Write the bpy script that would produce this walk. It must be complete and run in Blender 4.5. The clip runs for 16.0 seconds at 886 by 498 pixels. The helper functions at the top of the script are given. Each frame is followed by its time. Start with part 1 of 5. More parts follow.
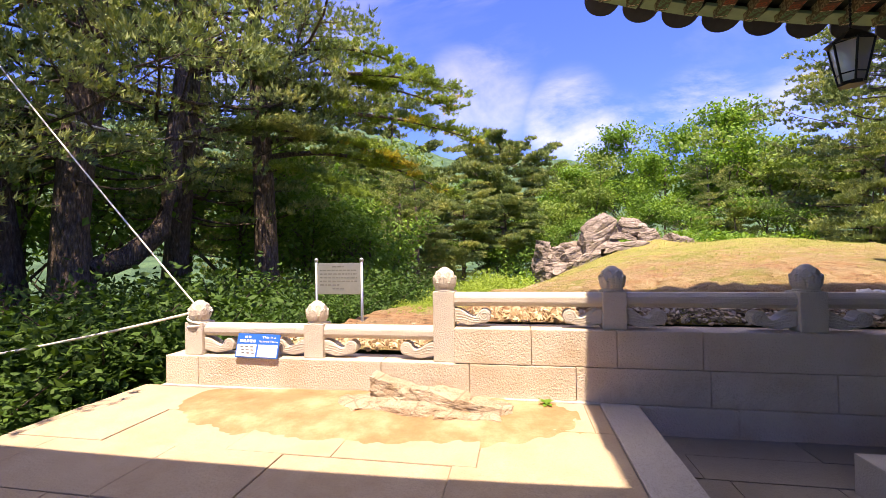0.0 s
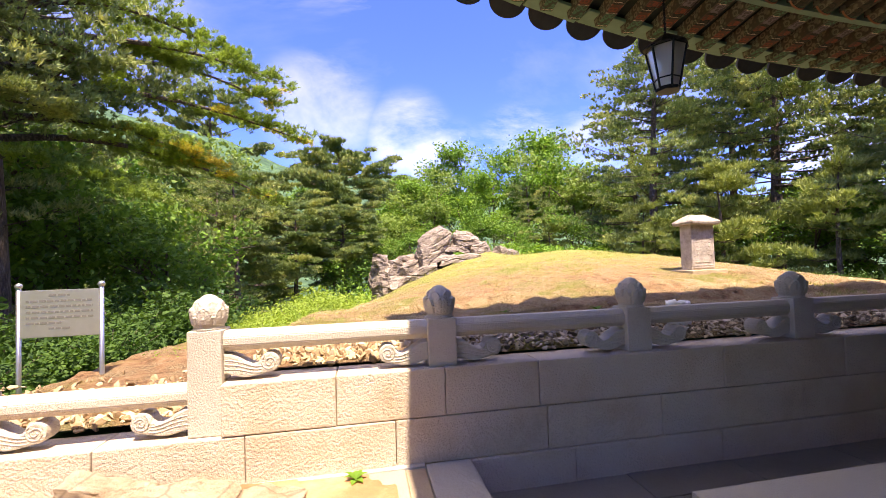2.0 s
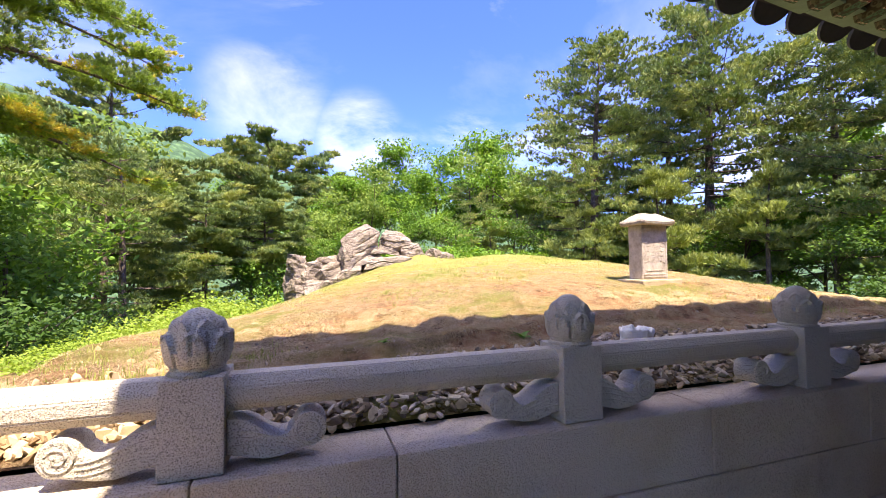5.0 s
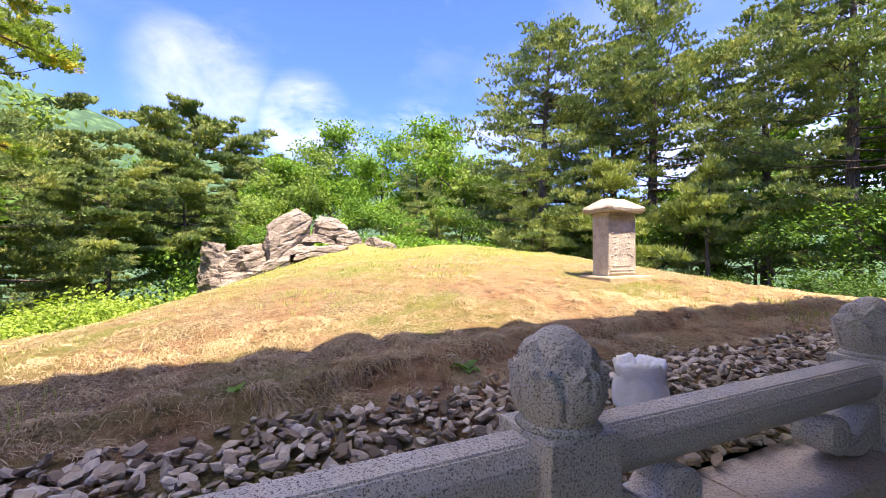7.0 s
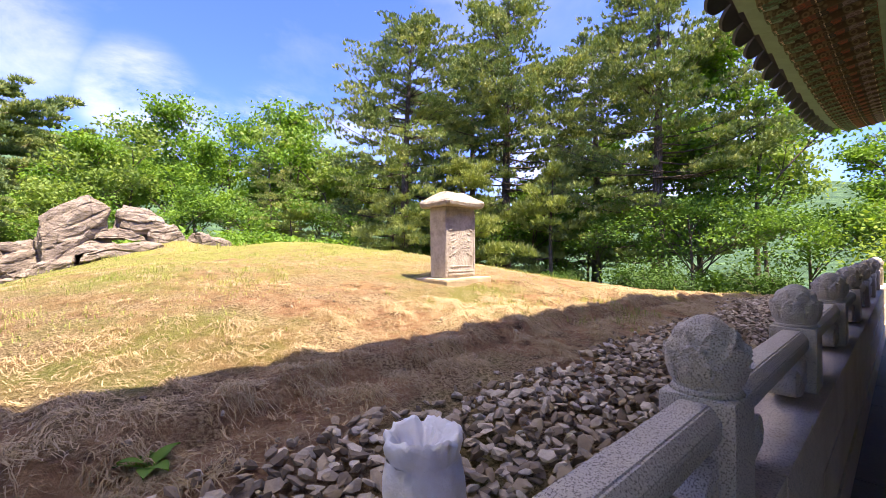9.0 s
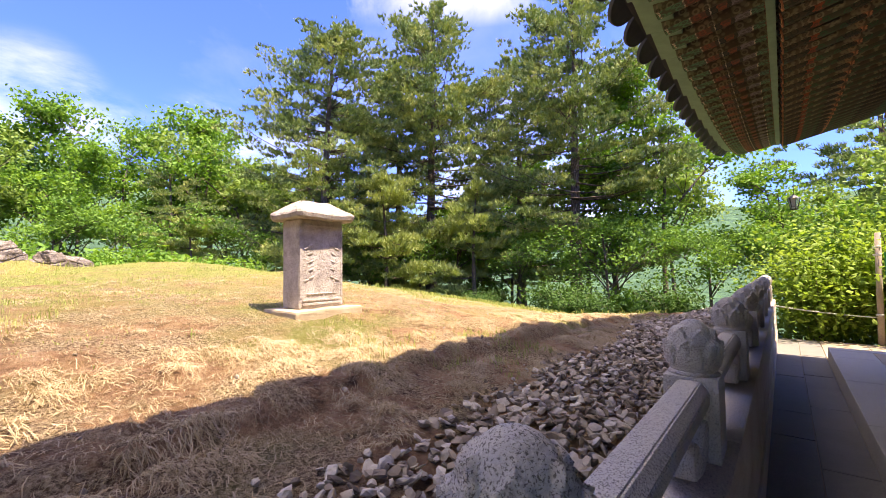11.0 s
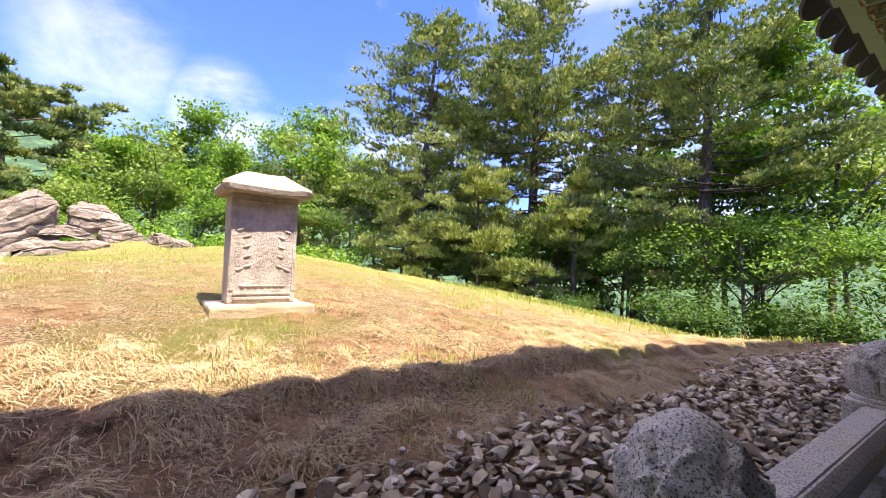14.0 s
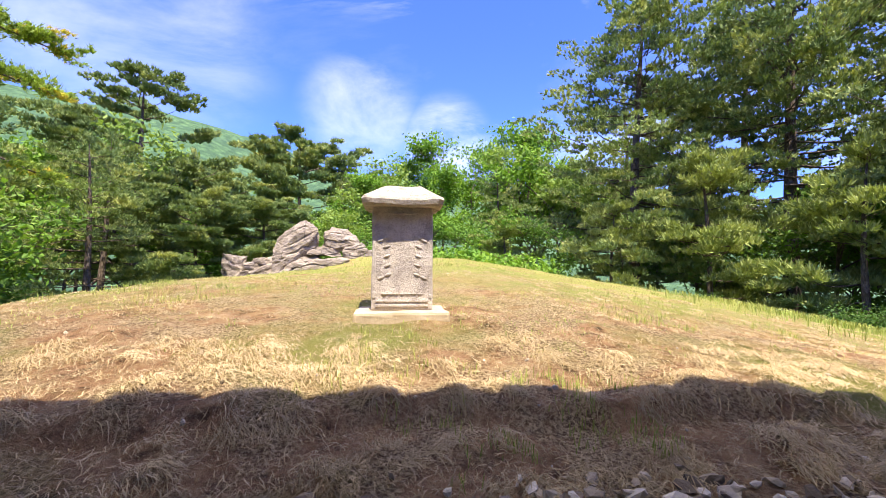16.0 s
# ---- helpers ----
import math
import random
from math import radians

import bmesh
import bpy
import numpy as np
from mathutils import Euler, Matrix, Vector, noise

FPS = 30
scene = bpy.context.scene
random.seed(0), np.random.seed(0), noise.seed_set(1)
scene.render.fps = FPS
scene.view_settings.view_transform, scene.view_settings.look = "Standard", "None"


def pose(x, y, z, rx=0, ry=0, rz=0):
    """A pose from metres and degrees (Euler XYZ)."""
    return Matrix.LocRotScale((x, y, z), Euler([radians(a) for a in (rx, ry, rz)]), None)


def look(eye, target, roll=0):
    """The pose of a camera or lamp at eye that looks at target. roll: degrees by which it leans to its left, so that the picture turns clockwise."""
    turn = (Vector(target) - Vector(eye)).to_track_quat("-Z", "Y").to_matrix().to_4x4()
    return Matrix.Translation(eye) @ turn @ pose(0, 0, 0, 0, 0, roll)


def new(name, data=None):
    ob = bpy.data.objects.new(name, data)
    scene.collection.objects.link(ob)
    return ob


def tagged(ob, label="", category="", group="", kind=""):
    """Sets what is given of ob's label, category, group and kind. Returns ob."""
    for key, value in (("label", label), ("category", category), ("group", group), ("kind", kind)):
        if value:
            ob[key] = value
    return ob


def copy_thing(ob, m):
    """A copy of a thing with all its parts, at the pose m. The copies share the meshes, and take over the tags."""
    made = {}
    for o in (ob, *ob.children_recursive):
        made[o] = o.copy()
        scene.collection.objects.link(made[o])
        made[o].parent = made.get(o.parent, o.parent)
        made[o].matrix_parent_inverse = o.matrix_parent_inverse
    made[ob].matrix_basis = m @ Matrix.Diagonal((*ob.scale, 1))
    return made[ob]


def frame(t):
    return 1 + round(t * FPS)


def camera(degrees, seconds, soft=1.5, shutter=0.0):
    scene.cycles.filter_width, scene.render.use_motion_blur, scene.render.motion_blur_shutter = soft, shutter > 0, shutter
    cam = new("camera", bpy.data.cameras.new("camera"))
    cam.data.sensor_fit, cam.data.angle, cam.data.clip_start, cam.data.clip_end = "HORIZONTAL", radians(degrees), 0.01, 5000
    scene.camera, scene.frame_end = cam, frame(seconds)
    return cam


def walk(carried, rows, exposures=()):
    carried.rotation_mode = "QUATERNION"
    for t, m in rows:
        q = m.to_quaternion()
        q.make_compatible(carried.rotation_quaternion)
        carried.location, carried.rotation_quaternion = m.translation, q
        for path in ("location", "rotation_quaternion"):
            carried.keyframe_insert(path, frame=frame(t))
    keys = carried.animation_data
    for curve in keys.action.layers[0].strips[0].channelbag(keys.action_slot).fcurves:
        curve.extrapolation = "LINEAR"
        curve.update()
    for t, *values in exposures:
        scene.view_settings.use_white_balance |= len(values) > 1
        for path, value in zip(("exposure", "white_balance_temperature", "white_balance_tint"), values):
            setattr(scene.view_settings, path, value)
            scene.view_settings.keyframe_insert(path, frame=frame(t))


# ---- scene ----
cam = camera(92.7, 16.0, soft=0.7)
EXPOSURES = [(0.0, 2.05, 8550, 22), (2.0, 2.29, 8350, 20), (3.5, 2.43, 7950, 17), (7.0, 2.46, 8100, 14), (10.0, 2.36, 8150, 18), (12.5, 2.55, 7950, 18), (14.5, 2.40, 7800, 14), (16.0, 2.24, 7500, 10)]
PATH = [
    (0, (0.169, 0.126, 1.507), (-0.129, 1.82, 1.519), -0.9),
    (0.5, (0.199, 0.444, 1.501), (0.018, 2.154, 1.508), -1.4),
    (1, (0.286, 0.717, 1.513), (0.249, 2.436, 1.524), -1.4),
    (1.5, (0.396, 0.98, 1.513), (0.534, 2.695, 1.541), -1.5),
    (2, (0.498, 1.244, 1.532), (0.824, 2.933, 1.583), -1.7),
    (2.5, (0.651, 1.422, 1.524), (1.091, 3.083, 1.588), -1.7),
    (3, (0.879, 1.564, 1.542), (1.355, 3.216, 1.608), -0.9),
    (3.5, (1.063, 1.754, 1.533), (1.569, 3.397, 1.594), -0.6),
    (3.7, (1.139, 1.874, 1.498), (1.646, 3.516, 1.576), -0.8),
    (5.8, (1.688, 3.152, 1.524), (2.282, 4.765, 1.571), -0.1),
    (6, (1.735, 3.254, 1.53), (2.357, 4.857, 1.572), -0.1),
    (6.5, (1.906, 3.536, 1.51), (2.577, 5.12, 1.539), -0.3),
    (7, (2.086, 3.737, 1.531), (2.811, 5.297, 1.552), -0.1),
    (7.5, (2.256, 3.915, 1.516), (3.008, 5.462, 1.528), -0.0),
    (8, (2.431, 4.068, 1.53), (3.308, 5.547, 1.534), -0.7),
    (8.5, (2.676, 4.153, 1.533), (3.731, 5.512, 1.536), -0.9),
    (9, (2.927, 4.165, 1.57), (4.087, 5.436, 1.573), -0.4),
    (9.5, (3.158, 4.181, 1.575), (4.379, 5.392, 1.603), 0.2),
    (10, (3.415, 4.262, 1.597), (4.708, 5.394, 1.66), 0.2),
    (10.2, (3.512, 4.29, 1.602), (4.819, 5.406, 1.671), 0.1),
    (12.3, (4.652, 4.233, 1.605), (6.01, 5.286, 1.677), -1.4),
    (12.5, (4.753, 4.241, 1.605), (6.092, 5.319, 1.674), -1.4),
    (13, (5.04, 4.209, 1.608), (6.271, 5.408, 1.683), 0.4),
    (13.5, (5.249, 4.22, 1.6), (6.37, 5.523, 1.663), 1.5),
    (14, (5.449, 4.248, 1.599), (6.441, 5.651, 1.656), 2.1),
    (14.5, (5.631, 4.229, 1.605), (6.411, 5.761, 1.672), 2.0),
    (15, (5.849, 4.16, 1.611), (6.416, 5.782, 1.689), 2.2),
    (15.5, (5.968, 4.158, 1.603), (6.341, 5.835, 1.677), 1.7),
    (16, (6.085, 4.297, 1.595), (6.279, 6.005, 1.665), 0.5),
]
walk(cam, [(t, look(eye, target, roll)) for t, eye, target, roll in PATH], EXPOSURES)

# ---- the planting plan and the clouds: x, y, height of the top, turn ----
CLOUDS = [((0.114, 0.951, 0.287), 0.5, 7, 0.8), ((-0.08, 0.938, 0.338), 1, 9, 0.5), ((0.36, 0.90, 0.235), 1, 8, 0.95), ((0.213, 0.955, 0.206), 1, 8, 0.9),
          ((0.52, 0.82, 0.26), 1, 7, 0.75), ((-0.454, 0.792, 0.409), 3, 16, 0.3), ((0.9, 0.4, 0.1), 6, 22, 0.9)]
PINE_A = [(22.2, 19.8, 16.0, 0), (17.4, 23.2, 14.6, 70), (24.8, 25.0, 15.5, 140), (23.8, 12.0, 14.6, 330), (28.5, 17.5, 14.8, 300)]
PINE_B = [(-6.5, 35.0, 7.5, 120), (-15.0, 24.0, 13.0, 200), (-9.0, 38.0, 10.0, 45), (-18.0, 30.0, 12.0, 300), (-4.6, 20.5, 6.0, 60), (-6.8, 24.5, 7.2, 10), (27.0, -2.0, 10.5, 30), (24.0, -6.5, 9.0, 250), (12.5, 30.0, 7.5, 10), (21.0, 29.5, 13.0, 20), (33.0, 0.0, 12.5, 40)]
PINE_C = [(-1.0, 36.8, 11.4, 0), (3.5, 44.0, 10.0, 130), (-12.0, 45.0, 12.0, 10), (-22.0, 42.0, 14.0, 80), (-0.4, 26.5, 5.2, 40), (-2.9, 24.6, 5.0, 160)]
SOLITARY = [(-9.5, 31.5, 13.0, 0)]
SPREADING = [(-8.0, 12.7, 16.5, 0)]
PINE_D = [(-10.2, 11.3, 16.0, 100), (-8.9, 7.6, 15.0, 200), (-10.4, 7.2, 15.5, 320), (-13.5, 15.5, 15.5, 150), (-14.0, 4.0, 16.0, 250), (-9.5, 2.4, 13.0, 75)]
YOUNG = [(17.6, 18.6, 5.6, 0), (20.0, 15.4, 5.2, 120), (15.2, 21.4, 4.2, 200), (11.5, 24.5, 3.8, 20)]
BROAD_A = [(14.3, 33.0, 12.0, 0), (9.8, 36.0, 11.4, 130), (26.5, 8.6, 11.5, 60), (31.0, 14.0, 12.0, 200), (6.5, 39.0, 10.2, 250), (24.0, 4.2, 5.4, 20), (36.0, 22.0, 11.0, 300), (-3.0, 42.0, 9.0, 90),
           (18.5, 38.0, 12.5, 170), (29.0, -4.0, 10.0, 40), (-16.0, 36.0, 11.0, 10), (-12.0, 21.0, 7.0, 220), (-9.5, 34.0, 8.0, 75), (-13.0, 31.0, 8.5, 140), (4.5, 33.0, 7.6, 200), (8.5, 32.0, 8.0, 260), (12.0, 38.0, 11.6, 320), (-1.5, 38.0, 5.8, 40), (1.5, 33.5, 4.6, 110)]
BROAD_B = [(16.5, 30.0, 9.6, 0), (5.5, 32.0, 7.6, 120), (20.5, 35.0, 9.0, 40), (33.0, 9.5, 10.0, 300), (28.5, 3.0, 5.6, 210), (23.0, 32.0, 9.5, 80), (-10.5, 32.0, 9.0, 160), (2.0, 30.0, 4.0, 250), (22.0, -0.5, 6.5, 330), (3.0, 30.5, 5.6, 190), (0.5, 28.5, 3.7, 280), (-11.0, 27.0, 7.0, 330)]
BROAD_C = [(10.5, 27.5, 5.0, 0), (13.0, 25.0, 4.6, 90), (7.5, 29.0, 4.8, 180), (3.5, 27.0, 4.0, 270), (-1.0, 25.5, 3.0, 40), (-11.0, 15.5, 6.5, 210), (-14.0, 12.0, 7.0, 310), (-9.0, 17.5, 6.0, 30), (-7.0, 18.0, 5.0, 90), (-12.5, 9.0, 6.5, 150), (-16.5, 8.0, 8.0, 220), (-13.5, 6.0, 6.0, 270), (-17.0, 14.0, 9.0, 10), (-10.5, 20.0, 6.5, 130), (-5.5, 16.0, 3.6, 60), (24.5, 16.0, 5.0, 70), (26.0, 11.0, 5.5, 160), (20.0, 25.5, 5.0, 220), (24.5, 1.5, 4.5, 100), (21.5, 3.5, 3.6, 280), (27.0, 21.5, 6.0, 80), (30.0, 12.0, 6.0, 200), (19.5, 21.0, 4.2, 30), (21.5, 17.6, 4.4, 110), (21.0, 13.6, 3.8, 170), (22.0, 10.0, 4.4, 230), (22.5, 6.4, 3.6, 290), (20.6, 23.2, 5.0, 350), (25.5, 18.5, 6.0, 40)]
SHRUB_LIME = [(-1.7, 7.2, 0.5, 0), (-1.5, 8.4, 0.52, 60), (-1.35, 9.7, 0.5, 120), (-1.1, 11.0, 0.55, 10), (-0.9, 12.4, 0.6, 80), (-0.6, 13.8, 0.62, 140), (-0.3, 15.2, 0.7, 200), (0.0, 16.6, 0.85, 30), (-2.4, 10.4, 0.25, 250), (-2.2, 13.2, 0.3, 310), (-1.6, 16.0, 0.5, 70)]
SHRUB_DARK = [(-5.5, 3.5, 0.3, 30), (-5.6, 5.2, 0.9, 0), (-5.0, 6.4, 0.7, 60), (-6.4, 6.4, 1.2, 120), (-4.2, 7.4, 0.6, 200), (-6.0, 8.0, 1.1, 20), (-7.6, 6.0, 1.5, 90), (-7.4, 8.6, 1.4, 150), (-5.0, 9.4, 0.8, 240), (-6.8, 10.4, 1.2, 300), (-3.6, 9.2, 0.6, 40), (-4.6, 11.4, 0.9, 110),
              (-6.6, 4.4, 0.7, 170), (-7.8, 3.6, 1.0, 230), (-3.6, 12.4, 0.8, 10), (-5.6, 13.4, 1.2, 70), (-9.2, 9.6, 1.8, 200), (-3.8, 14.6, 1.0, 130), (-9.4, 5.4, 1.6, 270), (-2.9, 6.3, 0.35, 310), (-4.0, 16.5, 1.2, 45), (16.8, 13.0, 0.7, 15), (17.5, 9.5, 0.8, 80), (18.2, 7.0, 1.0, 140), (16.0, 17.0, 0.8, 200), (19.5, 11.0, 1.1, 260)]
SHRUB_MID = [(8.2, 20.8, 2.2, 0), (9.6, 20.6, 2.1, 60), (11.0, 20.6, 1.9, 120), (7.0, 20.6, 2.0, 240), (3.0, 20.0, 1.4, 230), (1.2, 20.4, 1.0, 290), (9.0, 22.4, 3.0, 200), (11.8, 22.8, 2.6, 260), (5.6, 22.0, 2.6, 330), (21.0, -1.0, 2.6, 25), (13.5, 24.0, 2.6, 100), (24.0, 9.5, 1.6, 30), (22.5, 16.5, 1.2, 80)]
BUSH = [(18.9, 3.5, 1.9, 0), (19.0, 1.9, 2.4, 90), (18.9, 0.2, 2.4, 180), (20.6, 2.8, 2.5, 30), (19.4, -1.4, 2.6, 140), (21.2, 1.0, 2.8, 250)]

# ---- world, sun, exposure ----
SUN_WAY = Vector((-0.06, 0.386, -1.0)).normalized()
world = bpy.data.worlds.new("sky")
scene.world = world
world.use_nodes = True
wn, wl = world.node_tree.nodes, world.node_tree.links
wn.clear()
w_out = wn.new("ShaderNodeOutputWorld")
w_bg = wn.new("ShaderNodeBackground")
w_sky = wn.new("ShaderNodeTexSky")
w_sky.sky_type = "NISHITA"
w_sky.sun_disc = False
w_sky.sun_elevation = math.asin(-SUN_WAY.z)
w_sky.sun_rotation = math.atan2(-SUN_WAY.x, -SUN_WAY.y)
w_sky.air_density, w_sky.dust_density, w_sky.ozone_density = 1.0, 0.5, 2.5
w_bg.inputs["Strength"].default_value = 0.115
w_co = wn.new("ShaderNodeTexCoord")


def world_math(op, a, b, clamp=False):
    n = wn.new("ShaderNodeMath")
    n.operation, n.use_clamp = op, clamp
    for i, v in enumerate((a, b)):
        if isinstance(v, (int, float)):
            n.inputs[i].default_value = v
        else:
            wl.new(v, n.inputs[i])
    return n.outputs[0]


def cloud_noise(scale, stretch, rough, turn):
    m = wn.new("ShaderNodeMapping")
    m.inputs["Rotation"].default_value = turn
    m.inputs["Scale"].default_value = stretch
    n = wn.new("ShaderNodeTexNoise")
    n.inputs["Scale"].default_value, n.inputs["Detail"].default_value, n.inputs["Roughness"].default_value = scale, 9, rough
    n.inputs["Distortion"].default_value = 0.35
    wl.new(w_co.outputs["Generated"], m.inputs["Vector"])
    wl.new(m.outputs[0], n.inputs["Vector"])
    return n.outputs["Fac"]


def cloud_lobe(way, inner, outer):
    d = wn.new("ShaderNodeVectorMath")
    d.operation = "DOT_PRODUCT"
    wl.new(w_co.outputs["Generated"], d.inputs[0])
    d.inputs[1].default_value = Vector(way).normalized()
    r = wn.new("ShaderNodeMapRange")
    r.interpolation_type = "SMOOTHERSTEP"
    r.inputs["From Min"].default_value, r.inputs["From Max"].default_value = math.cos(radians(outer)), math.cos(radians(inner))
    wl.new(d.outputs["Value"], r.inputs["Value"])
    return r.outputs[0]


fine = cloud_noise(2.6, (1.0, 1.0, 2.2), 0.62, (0.3, 0.5, 0.2))
lobes = None
for way, inner, outer, amount in CLOUDS:
    one = world_math("MULTIPLY", cloud_lobe(way, inner, outer), amount * 0.45)
    lobes = one if lobes is None else world_math("MAXIMUM", lobes, one)
spread = world_math("MULTIPLY", world_math("SUBTRACT", fine, 0.38), 2.6, True)
wisp = world_math("MULTIPLY", world_math("SUBTRACT", cloud_noise(1.7, (0.6, 1.6, 1.3), 0.6, (0.1, 0.0, 0.7)), 0.50), 1.6, True)
w_high = wn.new("ShaderNodeSeparateXYZ")
wl.new(w_co.outputs["Generated"], w_high.inputs[0])
fill_veil = world_math("ADD", world_math("MULTIPLY", world_math("MULTIPLY", world_math("SUBTRACT", w_high.outputs["Z"], 0.50), 2.6, True), 9.0), 0.16)
cover = world_math("ADD", world_math("MULTIPLY", lobes, spread), world_math("MULTIPLY", wisp, fill_veil), True)
w_mix = wn.new("ShaderNodeMix")
w_mix.data_type = "RGBA"
wl.new(cover, w_mix.inputs["Factor"])
w_tint = wn.new("ShaderNodeMix")
w_tint.data_type, w_tint.blend_type = "RGBA", "MULTIPLY"
w_tint.inputs["Factor"].default_value = 1.0
w_tint.inputs["B"].default_value = (0.215, 0.35, 1.0, 1)
wl.new(w_sky.outputs[0], w_tint.inputs["A"])
wl.new(w_tint.outputs["Result"], w_mix.inputs["A"])
w_mix.inputs["B"].default_value = (7.6, 7.35, 7.0, 1)
wl.new(w_mix.outputs["Result"], w_bg.inputs["Color"])
wl.new(w_bg.outputs[0], w_out.inputs["Surface"])

sun_data = bpy.data.lights.new("sun", "SUN")
sun_data.energy, sun_data.angle, sun_data.color = 2.9, radians(0.53), (1.0, 0.955, 0.88)
sun = new("sun", sun_data)
sun.matrix_world = look((0, 0, 40), Vector((0, 0, 40)) + SUN_WAY)


# ---- materials ----
class Nodes:
    """A material's nodes, with short calls for the common ones."""

    def __init__(self, name):
        self.mat = bpy.data.materials.new(name)
        self.mat.use_nodes = True
        self.tree = self.mat.node_tree
        self.bsdf = self.tree.nodes["Principled BSDF"]
        self.co = self.tree.nodes.new("ShaderNodeTexCoord").outputs["Object"]

    def add(self, kind, **values):
        n = self.tree.nodes.new(kind)
        for k, v in values.items():
            n.inputs[k.replace("_", " ")].default_value = v
        return n

    def link(self, a, b):
        self.tree.links.new(a, b)

    def position(self):
        return self.tree.nodes.new("ShaderNodeNewGeometry").outputs["Position"]

    def noise(self, scale, detail=4, rough=0.55, co=None, distort=0.0):
        n = self.add("ShaderNodeTexNoise", Scale=scale, Detail=detail, Roughness=rough, Distortion=distort)
        self.link(co or self.co, n.inputs["Vector"])
        return n.outputs["Fac"]

    def ramp(self, fac, stops, mode="LINEAR"):
        n = self.tree.nodes.new("ShaderNodeValToRGB")
        n.color_ramp.interpolation = mode
        e = n.color_ramp.elements
        while len(e) < len(stops):
            e.new(0.5)
        for el, (p, c) in zip(e, stops):
            el.position = p
            el.color = (*c, 1) if len(c) == 3 else c
        self.link(fac, n.inputs["Fac"])
        return n.outputs["Color"]

    def mix(self, fac, a, b, mode="MIX"):
        n = self.tree.nodes.new("ShaderNodeMix")
        n.data_type, n.blend_type = "RGBA", mode
        for key, v in (("Factor", fac), ("A", a), ("B", b)):
            if isinstance(v, (int, float)):
                n.inputs[key].default_value = v
            elif isinstance(v, tuple):
                n.inputs[key].default_value = (*v, 1)
            else:
                self.link(v, n.inputs[key])
        return n.outputs["Result"]

    def bump(self, height, strength, distance):
        n = self.add("ShaderNodeBump", Strength=strength, Distance=distance)
        self.link(height, n.inputs["Height"])
        old = self.bsdf.inputs["Normal"]
        if old.is_linked:
            self.link(old.links[0].from_socket, n.inputs["Normal"])
        self.link(n.outputs[0], self.bsdf.inputs["Normal"])

    def finish(self, color, rough=0.8, metal=0.0, spec=0.4):
        if isinstance(color, tuple):
            self.bsdf.inputs["Base Color"].default_value = (*color, 1)
        else:
            self.link(color, self.bsdf.inputs["Base Color"])
        if isinstance(rough, (int, float)):
            self.bsdf.inputs["Roughness"].default_value = rough
        else:
            self.link(rough, self.bsdf.inputs["Roughness"])
        self.bsdf.inputs["Metallic"].default_value = metal
        self.bsdf.inputs["Specular IOR Level"].default_value = spec
        return self.mat


def random_object(n):
    return n.tree.nodes.new("ShaderNodeObjectInfo").outputs["Random"]


def random_island(n):
    return n.tree.nodes.new("ShaderNodeNewGeometry").outputs["Random Per Island"]


def granite(name, base, dark, relief, pits, stain=0.35, specks=135, stain_color=(0.42, 0.30, 0.16)):
    n = Nodes(name)
    co = n.position()
    speck = n.noise(specks, 3, 0.7, co)
    col = n.ramp(speck, [(0.41, dark), (0.455, base), (0.60, base), (0.68, tuple(min(1, c * 1.25) for c in base))])
    big = n.noise(2.3, 5, 0.6, co)
    col = n.mix(n.ramp(big, [(0.45, (0, 0, 0)), (0.75, (stain,) * 3)]), col, stain_color)
    grime = n.noise(0.9, 6, 0.7, co)
    col = n.mix(n.ramp(grime, [(0.5, (0, 0, 0)), (0.8, (0.45,) * 3)]), col, tuple(c * 0.45 for c in base))
    col = n.mix(n.ramp(random_object(n), [(0, (0, 0, 0)), (1, (0.22,) * 3)]), col, tuple(c * 0.62 for c in base))
    n.bump(n.noise(pits, 3, 0.6, co), relief, 0.02)
    n.bump(n.noise(420, 2, 0.5, co), 0.15, 0.004)
    return n.finish(col, 0.85, 0, 0.3)


M_GRANITE = granite("carved_granite", (0.62, 0.565, 0.48), (0.13, 0.11, 0.095), 0.5, 70, 0.2, 185)
M_BLOCK = granite("bush_hammered_granite", (0.66, 0.57, 0.455), (0.26, 0.21, 0.16), 0.75, 52, 0.5, 150, (0.40, 0.26, 0.12))
M_SLAB = granite("paving_granite", (0.42, 0.335, 0.235), (0.30, 0.235, 0.165), 0.35, 40, 0.55, 120, (0.33, 0.22, 0.12))
M_SLAB_SHADE = granite("shade_grey_walk_paving", (0.22, 0.205, 0.18), (0.13, 0.12, 0.105), 0.3, 40, 0.3, 120, (0.16, 0.13, 0.09))
M_KERB = granite("kerb_granite", (0.45, 0.43, 0.39), (0.18, 0.17, 0.15), 0.3, 60, 0.1)
M_JOINT = Nodes("dirt_joint").finish((0.27, 0.22, 0.15), 0.95)


def stele_stone():
    n = Nodes("weathered_stele_stone")
    co = n.position()
    col = n.ramp(n.noise(9, 8, 0.7, co), [(0.3, (0.26, 0.225, 0.20)), (0.5, (0.45, 0.395, 0.345)), (0.72, (0.60, 0.54, 0.475))])
    col = n.mix(n.ramp(n.noise(70, 4, 0.7, co), [(0.55, (0, 0, 0)), (0.7, (0.5,) * 3)]), col, (0.16, 0.14, 0.12))
    n.bump(n.noise(40, 6, 0.7, co), 0.8, 0.02)
    n.bump(n.noise(150, 3, 0.6, co), 0.4, 0.01)
    return n.finish(col, 0.92, 0, 0.25)


M_STELE = stele_stone()


def cap_stone():
    n = Nodes("lichen_cap_stone")
    co = n.position()
